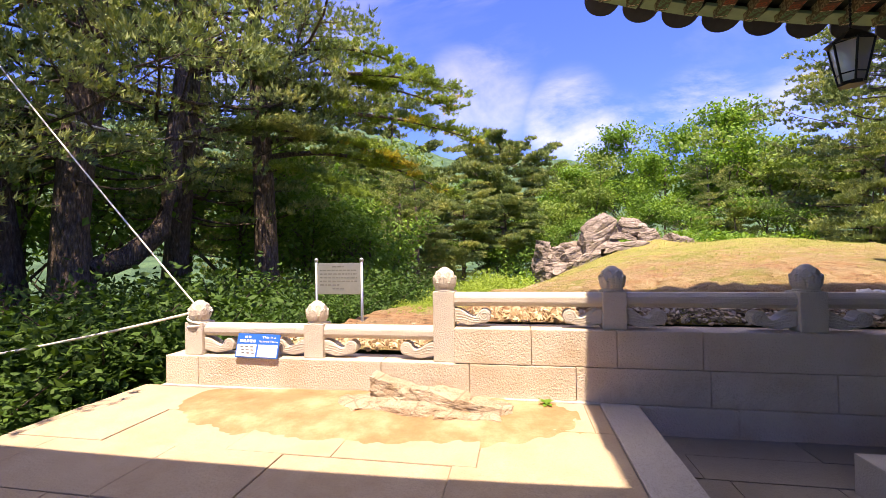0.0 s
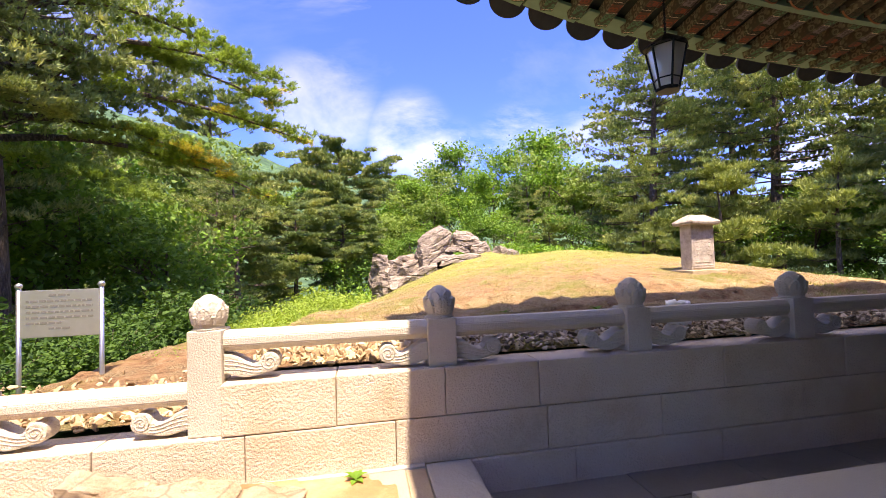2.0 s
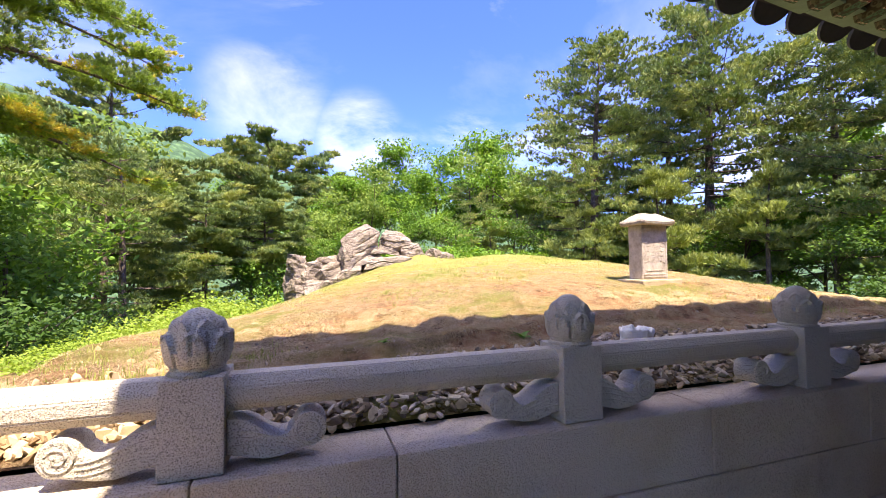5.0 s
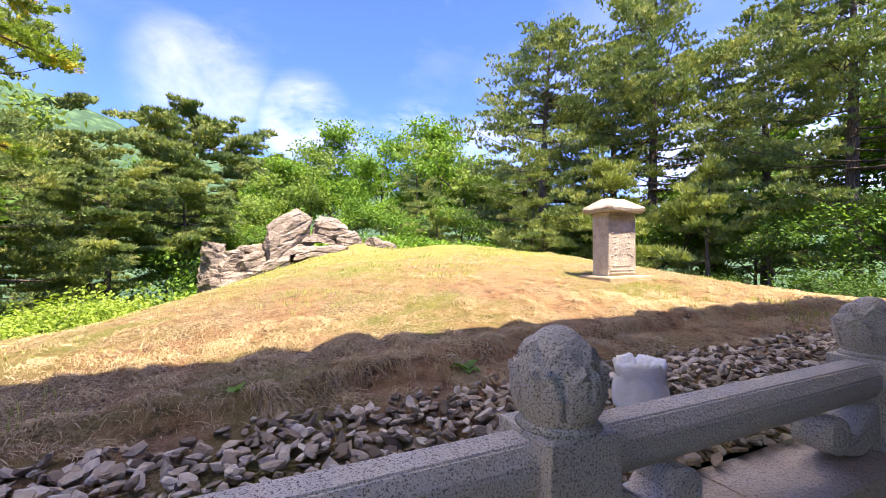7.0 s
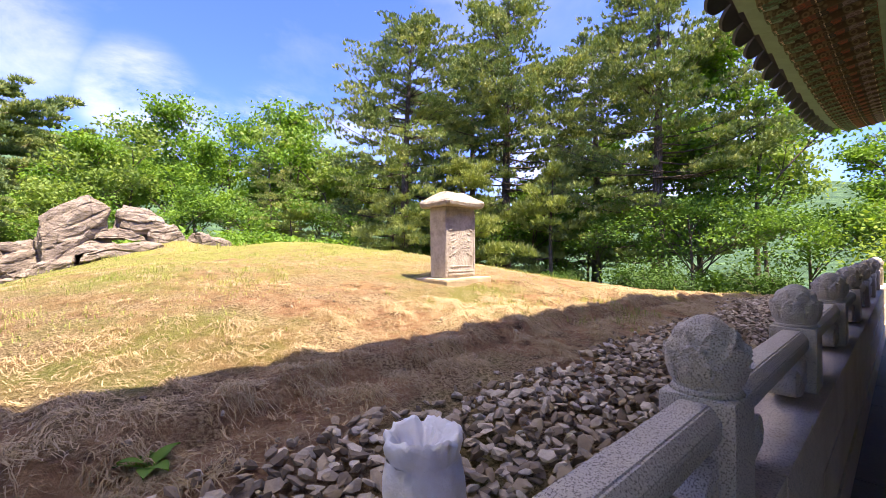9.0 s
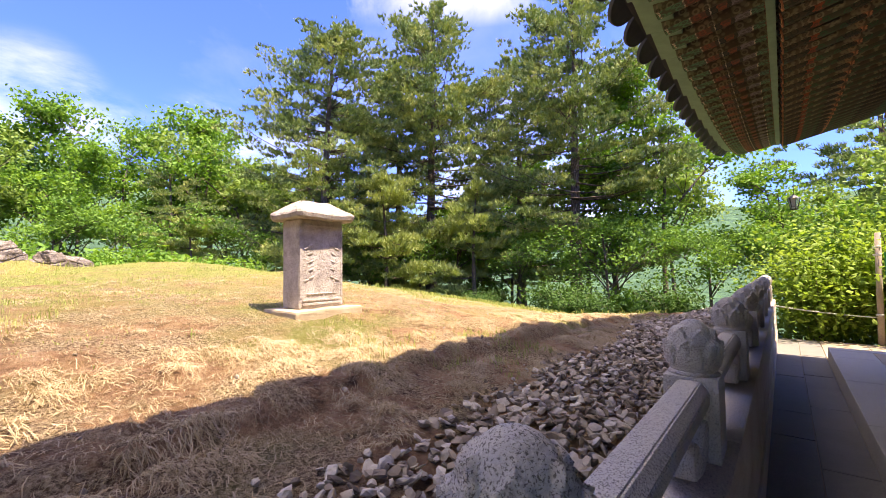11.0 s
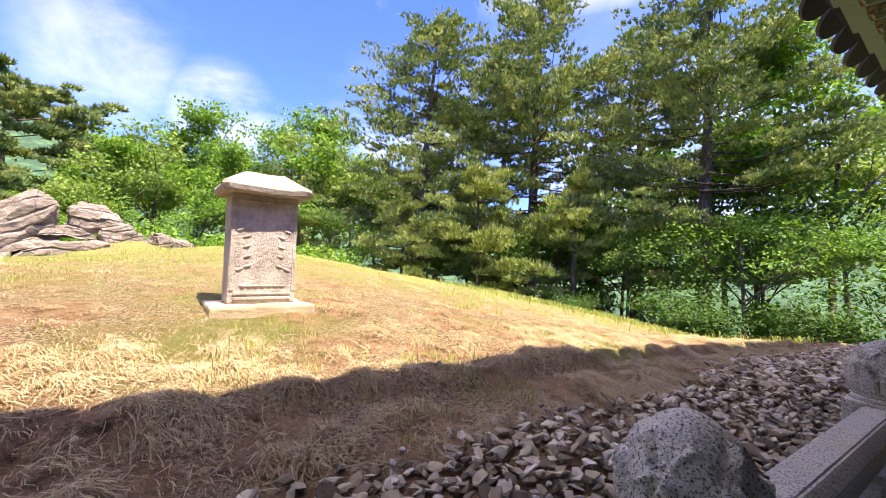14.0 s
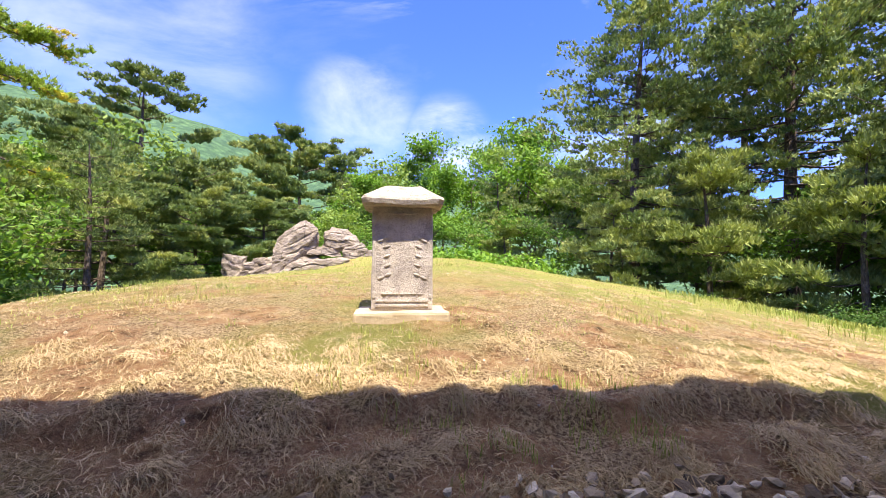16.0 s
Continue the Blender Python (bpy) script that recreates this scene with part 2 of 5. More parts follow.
    col = n.ramp(n.noise(14, 8, 0.75, co), [(0.3, (0.13, 0.10, 0.075)), (0.46, (0.33, 0.285, 0.235)), (0.75, (0.46, 0.42, 0.36))])
    n.bump(n.noise(25, 7, 0.7, co), 0.7, 0.03)
    return n.finish(col, 0.95, 0, 0.2)


M_CAP = cap_stone()


def plinth_stone():
    n = Nodes("plinth_concrete")
    co = n.position()
    col = n.ramp(n.noise(6, 6, 0.7, co), [(0.3, (0.34, 0.26, 0.16)), (0.6, (0.46, 0.37, 0.25)), (0.8, (0.50, 0.43, 0.32))])
    n.bump(n.noise(45, 5, 0.6, co), 0.4, 0.02)
    return n.finish(col, 0.92, 0, 0.2)


M_PLINTH = plinth_stone()


def rock_stone(name, a, b, c, crack=1.7, depth=0.6):
    n = Nodes(name)
    co = n.position()
    warp = n.add("ShaderNodeMapping", Scale=(1, 1, 2.6), Rotation=(0.35, 0.5, 0.1))
    n.link(co, warp.inputs["Vector"])
    layers = n.noise(2.2, 9, 0.75, warp.outputs[0], 0.6)
    col = n.ramp(layers, [(0.30, a), (0.48, b), (0.68, c)])
    cracks = n.add("ShaderNodeTexVoronoi", Scale=crack)
    cracks.feature = "DISTANCE_TO_EDGE"
    n.link(warp.outputs[0], cracks.inputs["Vector"])
    col = n.mix(n.ramp(cracks.outputs["Distance"], [(0.0, (depth,) * 3), (0.035, (0, 0, 0))]), col, tuple(v * 0.4 for v in a))
    n.bump(layers, 1.0, 0.14)
    n.bump(n.noise(18, 6, 0.7, co), 0.6, 0.04)
    return n.finish(col, 0.93, 0, 0.2)


M_ROCK = rock_stone("outcrop_rock", (0.095, 0.08, 0.065), (0.28, 0.23, 0.185), (0.46, 0.395, 0.33))
M_SANDROCK = rock_stone("sandy_bedrock", (0.32, 0.205, 0.12), (0.56, 0.43, 0.30), (0.68, 0.57, 0.44), 2.2, 0.45)


def sand():
    n = Nodes("trodden_sandy_soil")
    co = n.position()
    col = n.ramp(n.noise(1.8, 7, 0.65, co), [(0.3, (0.27, 0.125, 0.062)), (0.48, (0.37, 0.195, 0.10)), (0.7, (0.52, 0.34, 0.205))])
    n.bump(n.noise(14, 7, 0.7, co), 0.6, 0.04)
    return n.finish(col, 0.95, 0, 0.15)


M_SAND = sand()


def lawn_soil():
    n = Nodes("dry_lawn_soil")
    co = n.position()
    soil = n.ramp(n.noise(7, 7, 0.7, co), [(0.32, (0.09, 0.05, 0.028)), (0.47, (0.36, 0.20, 0.105)), (0.70, (0.56, 0.37, 0.21))])
    straw = n.ramp(n.noise(60, 5, 0.75, co), [(0.42, (0.12, 0.075, 0.04)), (0.58, (0.60, 0.46, 0.27))])
    col = n.mix(n.ramp(n.noise(2.0, 6, 0.7, co), [(0.45, (0.05,) * 3), (0.58, (0.85,) * 3)]), soil, straw)
    green = n.ramp(n.noise(0.7, 5, 0.6, co), [(0.48, (0, 0, 0)), (0.64, (0.75,) * 3)])
    col = n.mix(green, col, (0.22, 0.26, 0.06))
    side = n.add("ShaderNodeSeparateXYZ")
    n.link(co, side.inputs[0])
    span = n.add("ShaderNodeMapRange")
    span.inputs["From Min"].default_value, span.inputs["From Max"].default_value = 7.2, 10.5
    n.link(side.outputs["Y"], span.inputs["Value"])
    turf = n.mix(1.0, n.ramp(span.outputs[0], [(0, (0, 0, 0)), (1, (0.85,) * 3)]), n.ramp(n.noise(1.6, 6, 0.7, co), [(0.36, (0.15,) * 3), (0.55, (1, 1, 1))]), "MULTIPLY")
    col = n.mix(turf, col, (0.32, 0.33, 0.09))
    n.bump(n.noise(60, 5, 0.8, co), 1.0, 0.06)
    return n.finish(col, 0.97, 0, 0.1)


M_LAWN = lawn_soil()


def blade(name, a, b, c, glow, patch=0.45, own=1.0):
    """Leaves or blades: own is how far single blades differ, patch the size of a shared tone."""
    n = Nodes(name)
    shared = n.ramp(n.noise(patch, 4, 0.6, n.position()), [(0.32, (0, 0, 0)), (0.68, (1, 1, 1))])
    tone = n.mix(own, shared, random_island(n))
    col = n.ramp(tone, [(0.0, a), (0.5, b), (1.0, c)])
    mat = n.finish(col, 0.62, 0, 0.25)
    out = n.tree.nodes["Material Output"]
    thin = n.tree.nodes.new("ShaderNodeBsdfTranslucent")
    n.link(n.mix(1.0, col, (1.0, 1.0, 0.55), "MULTIPLY"), thin.inputs["Color"])
    both = n.add("ShaderNodeMixShader", Fac=glow)
    n.link(n.bsdf.outputs[0], both.inputs[1])
    n.link(thin.outputs[0], both.inputs[2])
    n.link(both.outputs[0], out.inputs["Surface"])
    return mat


M_STRAW = blade("dry_straw_blades", (0.27, 0.19, 0.105), (0.45, 0.34, 0.195), (0.57, 0.445, 0.28), 0.2, 1.5, 0.7)
M_GRASS = blade("yellow_green_blades", (0.20, 0.31, 0.06), (0.36, 0.40, 0.11), (0.52, 0.48, 0.18), 0.3, 0.6, 0.5)
M_NEEDLE = blade("pine_needles", (0.08, 0.145, 0.055), (0.20, 0.275, 0.095), (0.47, 0.49, 0.165), 0.25, 0.8, 0.2)
M_NEEDLE_YOUNG = blade("young_pine_needles", (0.15, 0.21, 0.06), (0.28, 0.34, 0.10), (0.42, 0.46, 0.16), 0.25, 0.8, 0.3)
M_LEAF = blade("broad_leaves", (0.06, 0.15, 0.02), (0.15, 0.30, 0.04), (0.30, 0.46, 0.07), 0.4, 0.7, 0.4)
M_LEAF_PALE = blade("pale_broad_leaves", (0.12, 0.21, 0.05), (0.21, 0.32, 0.075), (0.33, 0.43, 0.11), 0.4, 0.7, 0.4)
M_LEAF_LIME = blade("lime_shrub_leaves", (0.15, 0.25, 0.035), (0.26, 0.38, 0.06), (0.37, 0.48, 0.10), 0.45, 1.2, 0.5)
M_LEAF_DARK = blade("dark_understorey_leaves", (0.06, 0.14, 0.025), (0.13, 0.26, 0.042), (0.25, 0.41, 0.07), 0.4, 0.8, 0.4)
M_SHRUB_SHADE = blade("shade_dark_shrub_leaves", (0.025, 0.065, 0.014), (0.055, 0.125, 0.024), (0.11, 0.20, 0.035), 0.35, 0.9, 0.4)
M_LEAF_YELLOW = blade("yellowing_needles", (0.40, 0.42, 0.06), (0.52, 0.47, 0.07), (0.56, 0.36, 0.06), 0.35)
M_SPRAY = blade("sunlit_bough_needles", (0.15, 0.24, 0.05), (0.25, 0.36, 0.07), (0.37, 0.47, 0.10), 0.4, 1.0, 0.4)


def bark():
    n = Nodes("pine_bark")
    co = n.position()
    m = n.add("ShaderNodeMapping", Scale=(7, 7, 2.0))
    n.link(co, m.inputs["Vector"])
    plates = n.add("ShaderNodeTexVoronoi", Scale=2.2)
    plates.feature = "DISTANCE_TO_EDGE"
    n.link(m.outputs[0], plates.inputs["Vector"])
    rough = n.noise(3.0, 7, 0.7, m.outputs[0])
    col = n.ramp(rough, [(0.3, (0.05, 0.036, 0.028)), (0.52, (0.125, 0.094, 0.075)), (0.72, (0.27, 0.225, 0.19))])
    n.bump(plates.outputs["Distance"], 1.0, 0.06)
    n.bump(rough, 0.6, 0.03)
    return n.finish(col, 0.95, 0, 0.15)


M_BARK = bark()


def forest_floor():
    n = Nodes("forest_slope")
    co = n.position()
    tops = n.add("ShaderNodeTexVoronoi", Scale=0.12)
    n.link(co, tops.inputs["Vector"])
    small = n.noise(0.35, 8, 0.7, co)
    col = n.ramp(small, [(0.3, (0.045, 0.095, 0.045)), (0.5, (0.08, 0.155, 0.07)), (0.7, (0.13, 0.22, 0.09))])
    col = n.mix(n.ramp(n.noise(0.012, 4, 0.6, co), [(0.4, (0, 0, 0)), (0.7, (0.5,) * 3)]), col, (0.10, 0.18, 0.10))
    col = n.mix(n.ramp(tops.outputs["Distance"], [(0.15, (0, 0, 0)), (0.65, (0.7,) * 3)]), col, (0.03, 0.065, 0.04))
    n.bump(tops.outputs["Distance"], 0.8, 2.0)
    n.bump(small, 0.8, 2.0)
    return n.finish(col, 0.95, 0, 0.1)


M_FOREST = forest_floor()


def gravel_stone():
    n = Nodes("crushed_stone")
    col = n.ramp(random_island(n), [(0, (0.10, 0.075, 0.052)), (0.35, (0.36, 0.28, 0.185)), (0.7, (0.50, 0.42, 0.31)), (1, (0.66, 0.58, 0.46))])
    co = n.position()
    col = n.mix(n.ramp(n.noise(30, 5, 0.7, co), [(0.4, (0, 0, 0)), (0.7, (0.5,) * 3)]), col, (0.20, 0.15, 0.11))
    n.bump(n.noise(90, 4, 0.6, co), 0.5, 0.01)
    return n.finish(col, 0.9, 0, 0.25)


M_GRAVEL = gravel_stone()


def rubble_stone():
    n = Nodes("yellow_rubble")
    col = n.ramp(random_island(n), [(0, (0.27, 0.18, 0.10)), (0.5, (0.42, 0.30, 0.175)), (1, (0.56, 0.45, 0.30))])
    n.bump(n.noise(60, 5, 0.6, n.position()), 0.5, 0.01)
    return n.finish(col, 0.93, 0, 0.2)


M_RUBBLE = rubble_stone()


def plain(name, color, rough=0.6, metal=0.0, vary=0.25, scale=12, relief=0.2):
    n = Nodes(name)
    f = n.noise(scale, 6, 0.65)
    col = n.mix(n.ramp(f, [(0.35, (0, 0, 0)), (0.75, (vary,) * 3)]), color, tuple(c * 0.45 for c in color))
    n.bump(n.noise(scale * 6, 4, 0.6), relief, 0.004)
    return n.finish(col, rough, metal)


M_TILE = plain("dark_roof_tile", (0.060, 0.062, 0.066), 0.75, 0, 0.5)
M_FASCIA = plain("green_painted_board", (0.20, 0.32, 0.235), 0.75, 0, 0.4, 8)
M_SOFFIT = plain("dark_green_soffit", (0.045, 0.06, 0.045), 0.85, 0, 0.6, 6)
M_REDWOOD = plain("red_brown_timber", (0.15, 0.06, 0.04), 0.7, 0, 0.5, 5)
M_HALL_FRONT = plain("unseen_dark_hall_front", (0.085, 0.05, 0.035), 0.8, 0, 0.4, 3)
M_BLACK = plain("black_lantern_metal", (0.02, 0.02, 0.022), 0.45, 0.6, 0.2)
M_STEEL = plain("brushed_steel", (0.62, 0.62, 0.62), 0.32, 0.9, 0.2, 30, 0.05)
M_BRASS = plain("etched_steel_board", (0.50, 0.48, 0.44), 0.38, 0.75, 0.25, 9, 0.08)
M_ENGRAVE = plain("engraved_line", (0.20, 0.19, 0.17), 0.6, 0.3)
M_ROPE = plain("white_rope", (0.70, 0.68, 0.62), 0.9, 0, 0.3, 60)
M_BLUE = plain("blue_sign_plastic", (0.01, 0.12, 0.52), 0.45, 0, 0.1)
M_WHITE = plain("white_sign_plastic", (0.80, 0.80, 0.80), 0.5, 0, 0.1)
M_INK = plain("grey_print", (0.12, 0.12, 0.14), 0.6)
M_POST = plain("weathered_wood_post", (0.36, 0.29, 0.22), 0.9, 0, 0.5, 20, 0.5)
M_GREENSHEET = plain("green_plastic_tag", (0.03, 0.30, 0.10), 0.5, 0, 0.2)


def sack():
    n = Nodes("white_woven_sack")
    co = n.position()
    col = n.mix(n.ramp(n.noise(16, 5, 0.6, co), [(0.4, (0, 0, 0)), (0.7, (0.3,) * 3)]), (0.86, 0.86, 0.84), (0.66, 0.58, 0.40))
    n.bump(n.noise(30, 5, 0.6, co), 0.5, 0.02)
    mat = n.finish(col, 0.45, 0, 0.4)
    n.bsdf.inputs["Subsurface Weight"].default_value = 0.3
    n.bsdf.inputs["Subsurface Radius"].default_value = (0.05, 0.05, 0.05)
    return mat


M_SACK = sack()


def lantern_glass():
    n = Nodes("frosted_lantern_glass")
    n.bsdf.inputs["Transmission Weight"].default_value = 0.75
    return n.finish((0.80, 0.80, 0.78), 0.35, 0, 0.5)


M_GLASS = lantern_glass()


def banded(name, stops, axis="Y", length=1.0, edge=0.052):
    """Painted bands along a member, in its own length."""
    n = Nodes(name)
    s = n.add("ShaderNodeSeparateXYZ")
    n.link(n.co, s.inputs[0])
    d = n.add("ShaderNodeMath")
    d.operation = "DIVIDE"
    n.link(s.outputs[axis], d.inputs[0])
    d.inputs[1].default_value = length
    wob = n.add("ShaderNodeMath")
    wob.operation = "ADD"
    wave = n.add("ShaderNodeMath")
    wave.operation = "MULTIPLY"
    n.link(n.noise(16, 2), wave.inputs[0])
    wave.inputs[1].default_value = 0.05
    n.link(d.outputs[0], wob.inputs[0])
    n.link(wave.outputs[0], wob.inputs[1])
    col = n.ramp(wob.outputs[0], stops, "CONSTANT")
    far = n.add("ShaderNodeMath")
    far.operation = "ABSOLUTE"
    n.link(s.outputs["X" if axis == "Y" else "Y"], far.inputs[0])
    col = n.mix(n.ramp(far.outputs[0], [(0.0, (0, 0, 0)), (edge, (0.8,) * 3)], "CONSTANT"), col, (0.26, 0.23, 0.16))
    spots = n.add("ShaderNodeTexVoronoi", Scale=19.0)
    n.link(n.co, spots.inputs["Vector"])
    col = n.mix(n.ramp(spots.outputs["Distance"], [(0.0, (0, 0, 0)), (0.18, (0.7,) * 3), (0.30, (0.7,) * 3), (0.36, (0, 0, 0)), (0.5, (0, 0, 0)), (0.62, (0.75,) * 3)]), col, (0.06, 0.045, 0.035))
    col = n.mix(n.ramp(n.noise(6, 6, 0.7), [(0.4, (0, 0, 0)), (0.8, (0.4,) * 3)]), col, (0.10, 0.08, 0.06))
    return n.finish(col, 0.8, 0, 0.25)


PG, PD, PR, PO, PW, PB = (0.085, 0.20, 0.115), (0.018, 0.024, 0.02), (0.24, 0.06, 0.035), (0.52, 0.22, 0.12), (0.62, 0.52, 0.40), (0.20, 0.17, 0.19)
PG_SHADE = (0.035, 0.085, 0.05)
M_FLY = banded("painted_flying_rafter", [(0, PG), (0.04, PW), (0.06, PG), (0.26, PW), (0.275, PR), (0.40, PD), (0.43, PW), (0.445, PD), (0.50, PR), (0.58, PD), (0.62, PB), (0.74, PW), (0.755, PG), (0.86, PR), (0.90, PG)], "Y", -0.78)
M_ROUND = banded("painted_round_rafter", [(0, PG_SHADE), (0.03, PD), (0.10, PR), (0.12, PG_SHADE), (0.20, PD), (0.24, PO), (0.255, PG_SHADE), (0.38, PD), (0.50, PG_SHADE), (0.80, PR), (0.9, PD)], "Y", -2.5)
M_BRACKET = banded("painted_bracket_arm", [(0, PO), (0.12, PW), (0.16, PG), (0.34, PW), (0.38, PR), (0.55, PW), (0.58, PD), (0.75, PG)], "Y", -0.9)
M_BEAM = banded("painted_eave_beam", [(0, PG), (0.12, PR), (0.2, PW), (0.22, PB), (0.4, PG), (0.6, PO), (0.64, PW), (0.66, PG), (0.9, PR)], "X", 3.0)


# ---- building blocks ----
def thing(name, label, category, at=(0, 0, 0), group="", kind="", turn=0):
    ob = new(name)
    ob.empty_display_size = 0.1
    ob.matrix_world = pose(*at, 0, 0, turn)
    return tagged(ob, label, category, group, kind)


def part(name, bm, material, parent=None, label="", smooth=False):
    me = bpy.data.meshes.new(name)
    bm.to_mesh(me)
    bm.free()
    me.materials.append(material)
    if smooth:
        me.polygons.foreach_set("use_smooth", [True] * len(me.polygons))
    ob = new(name, me)
    ob.parent = parent
    return tagged(ob, label)


def piece(name, me, parent, m):
    ob = new(name, me)
    ob.parent = parent
    ob.matrix_basis = m
    return ob


def soup(name, verts, faces, material, parent=None, smooth=False):
    """A mesh from arrays: verts (n, 3), faces (m, k)."""
    me = bpy.data.meshes.new(name)
    verts, faces = np.asarray(verts, np.float32), np.asarray(faces, np.int32)
    me.vertices.add(len(verts))
    me.vertices.foreach_set("co", verts.ravel())
    k = faces.shape[1]
    me.loops.add(faces.size)
    me.loops.foreach_set("vertex_index", faces.ravel())
    me.polygons.add(len(faces))
    me.polygons.foreach_set("loop_start", np.arange(len(faces), dtype=np.int32) * k)
    me.polygons.foreach_set("use_smooth", np.full(len(faces), smooth))
    me.update(calc_edges=True)
    me.materials.append(material)
    ob = new(name, me)
    ob.parent = parent
    return ob


def box(bm, x0, x1, y0, y1, z0, z1, bevel=0.0):
    made = bmesh.ops.create_cube(bm, size=1, matrix=Matrix.LocRotScale(((x0 + x1) / 2, (y0 + y1) / 2, (z0 + z1) / 2), None, (x1 - x0, y1 - y0, z1 - z0)))
    if bevel:
        edges = list({e for v in made["verts"] for e in v.link_edges})
        bmesh.ops.bevel(bm, geom=edges, offset=bevel, segments=2, profile=0.6, affect="EDGES")
    return bm


def boxed(x0, x1, y0, y1, z0, z1, bevel=0.0):
    return box(bmesh.new(), x0, x1, y0, y1, z0, z1, bevel)


def rod(bm, a, b, r, n=8, r2=None):
    a, b = Vector(a), Vector(b)
    m = Matrix.Translation((a + b) / 2) @ (b - a).to_track_quat("Z", "Y").to_matrix().to_4x4()
    bmesh.ops.create_cone(bm, cap_ends=True, segments=n, radius1=r, radius2=r if r2 is None else r2, depth=(b - a).length, matrix=m)
    return bm


def sweep(points, radii, n=7):
    """A tapering tube through points: arrays of verts and quads."""
    p, r = np.asarray(points, float), np.asarray(radii, float)
    d = np.gradient(p, axis=0)
    d /= np.linalg.norm(d, axis=1, keepdims=True) + 1e-9
    ref = np.where(np.abs(d[:, 2:3]) > 0.9, [[1.0, 0, 0]], [[0, 0, 1.0]])
    u = np.cross(d, ref)
    u /= np.linalg.norm(u, axis=1, keepdims=True) + 1e-9
    v = np.cross(d, u)
    a = np.linspace(0, 2 * np.pi, n, endpoint=False)
    ring = p[:, None] + r[:, None, None] * (np.cos(a)[None, :, None] * u[:, None] + np.sin(a)[None, :, None] * v[:, None])
    i = np.arange(len(p) - 1)[:, None] * n
    j = np.arange(n)[None]
    k = (j + 1) % n
    f = np.stack([i + j, i + k, i + n + k, i + n + j], -1).reshape(-1, 4)
    return ring.reshape(-1, 3), f


def joined(parts_):
    vs, fs, c = [], [], 0
    for v, f in parts_:
        vs.append(v)
        fs.append(f + c)
        c += len(v)
    return np.concatenate(vs), np.concatenate(fs)


# ---- the lie of the land ----
WALL_Y, LEDGE, LOW_LEDGE, LOW_FLOOR = 4.47, 0.714, 0.348, -0.267
BASE_U = [-3.0, 0.0, 0.5, 1.2, 2.5, 5.0, 9.0, 11.5, 14.0, 18.0, 24.0]
BASE_Z = [0.60, 0.74, 0.87, 0.99, 1.20, 1.50, 1.80, 1.72, 1.35, 0.3, -1.6]


def lawn_z(x, y):
    x, y = np.asarray(x, float), np.asarray(y, float)
    u = y - 4.8
    z = np.interp(u, BASE_U, BASE_Z)
    z = z - 0.34 * np.clip(3.8 - x, 0, 3.6) ** 1.4 * np.clip(u / 10, 0.0, 1.5) ** 1.25
    z = z - 0.34 * np.clip((-0.3 - x) / 0.5, 0, 1)
    z = z - 0.34 * np.exp(-((x - 3.8) / 1.9) ** 2) * np.clip((u - 4) / 4.5, 0, 1)
    z = z + 0.55 * np.exp(-((x - 4.9) / 1.1) ** 2 - ((y - 17.3) / 1.1) ** 2)
    z = z - 0.155 * np.clip(x - 7.5, 0, None) * np.clip(u / 3, 0, 1)
    return z


def lumps(x, y, s, seed):
    return np.sin(x * s + seed) * np.cos(y * s * 1.13 + 2 * seed) * 0.5 + np.sin((x + y) * s * 1.9 + 3 * seed) * 0.3 + np.sin((x * 1.3 - y) * s * 3.1 + seed) * 0.2


RIDGE_A = [-180, -120, -80, -55, -42, -36, -28, -19, -11, -5, 7, 16, 30, 60, 90, 120, 180]
RIDGE_E = [10, 11, 12, 13, 14.8, 16.2, 16.4, 14.7, 12, 11.4, 10.6, 8.2, 6.0, 5.0, 6.0, 8.0, 10]


def terrain_z(x, y):
    """The wooded slope round the mound, down into the valley and up the far ridges."""
    x, y = np.asarray(x, float), np.asarray(y, float)
    dx = np.maximum(np.maximum(-1.2 - x, x - 17.0), 0)
    dy = np.maximum(np.maximum(-9.0 - y, y - 18.5), 0)
    out = np.hypot(dx, dy)
    cx, cy = np.clip(x, -1.2, 17.0), np.clip(y, -9.0, 18.5)
    inside = np.where(cy > 4.8, lawn_z(cx, cy), -0.4) - 0.25
    inside = np.where((x < -3.9) & (y < 6.5), np.minimum(inside, -0.25), inside)
    z = inside - 0.13 * np.minimum(out, 30) - 0.05 * np.clip(out - 30, 0, 150)
    z = z + lumps(x, y, 0.35, 1.0) * np.clip(out / 6, 0, 1) * 0.5
    r = np.hypot(x - 4, y - 4)
    az = np.degrees(np.arctan2(x - 4, y - 4))
    ridge = np.tan(np.radians(np.interp(az, RIDGE_A, RIDGE_E))) * 650
    ridge = ridge * (1 + 0.05 * lumps(az, az * 0, 0.21, 2.0)) + 12 * lumps(x, y, 0.02, 4.0)
    rise = np.clip((r - 130) / 520, 0, 1)
    rise = rise * rise * (3 - 2 * rise)
    return z * (1 - rise) + ridge * rise * np.where(r > 650, np.clip(1 - (r - 650) / 2500, 0.2, 1), 1)


def grid_mesh(name, xs, ys, zfun, material, keep=None, smooth=True):
    gx, gy = np.meshgrid(xs, ys, indexing="ij")
    v = np.stack([gx, gy, zfun(gx, gy)], -1).reshape(-1, 3)
    n, m = len(xs), len(ys)
    i, j = np.meshgrid(np.arange(n - 1), np.arange(m - 1), indexing="ij")
    f = np.stack([i * m + j, (i + 1) * m + j, (i + 1) * m + j + 1, i * m + j + 1], -1).reshape(-1, 4)
    if keep is not None:
        c = v[f].mean(1)
        f = f[keep(c[:, 0], c[:, 1])]
    return soup(name, v, f, material, None, smooth)


def polar_terrain():
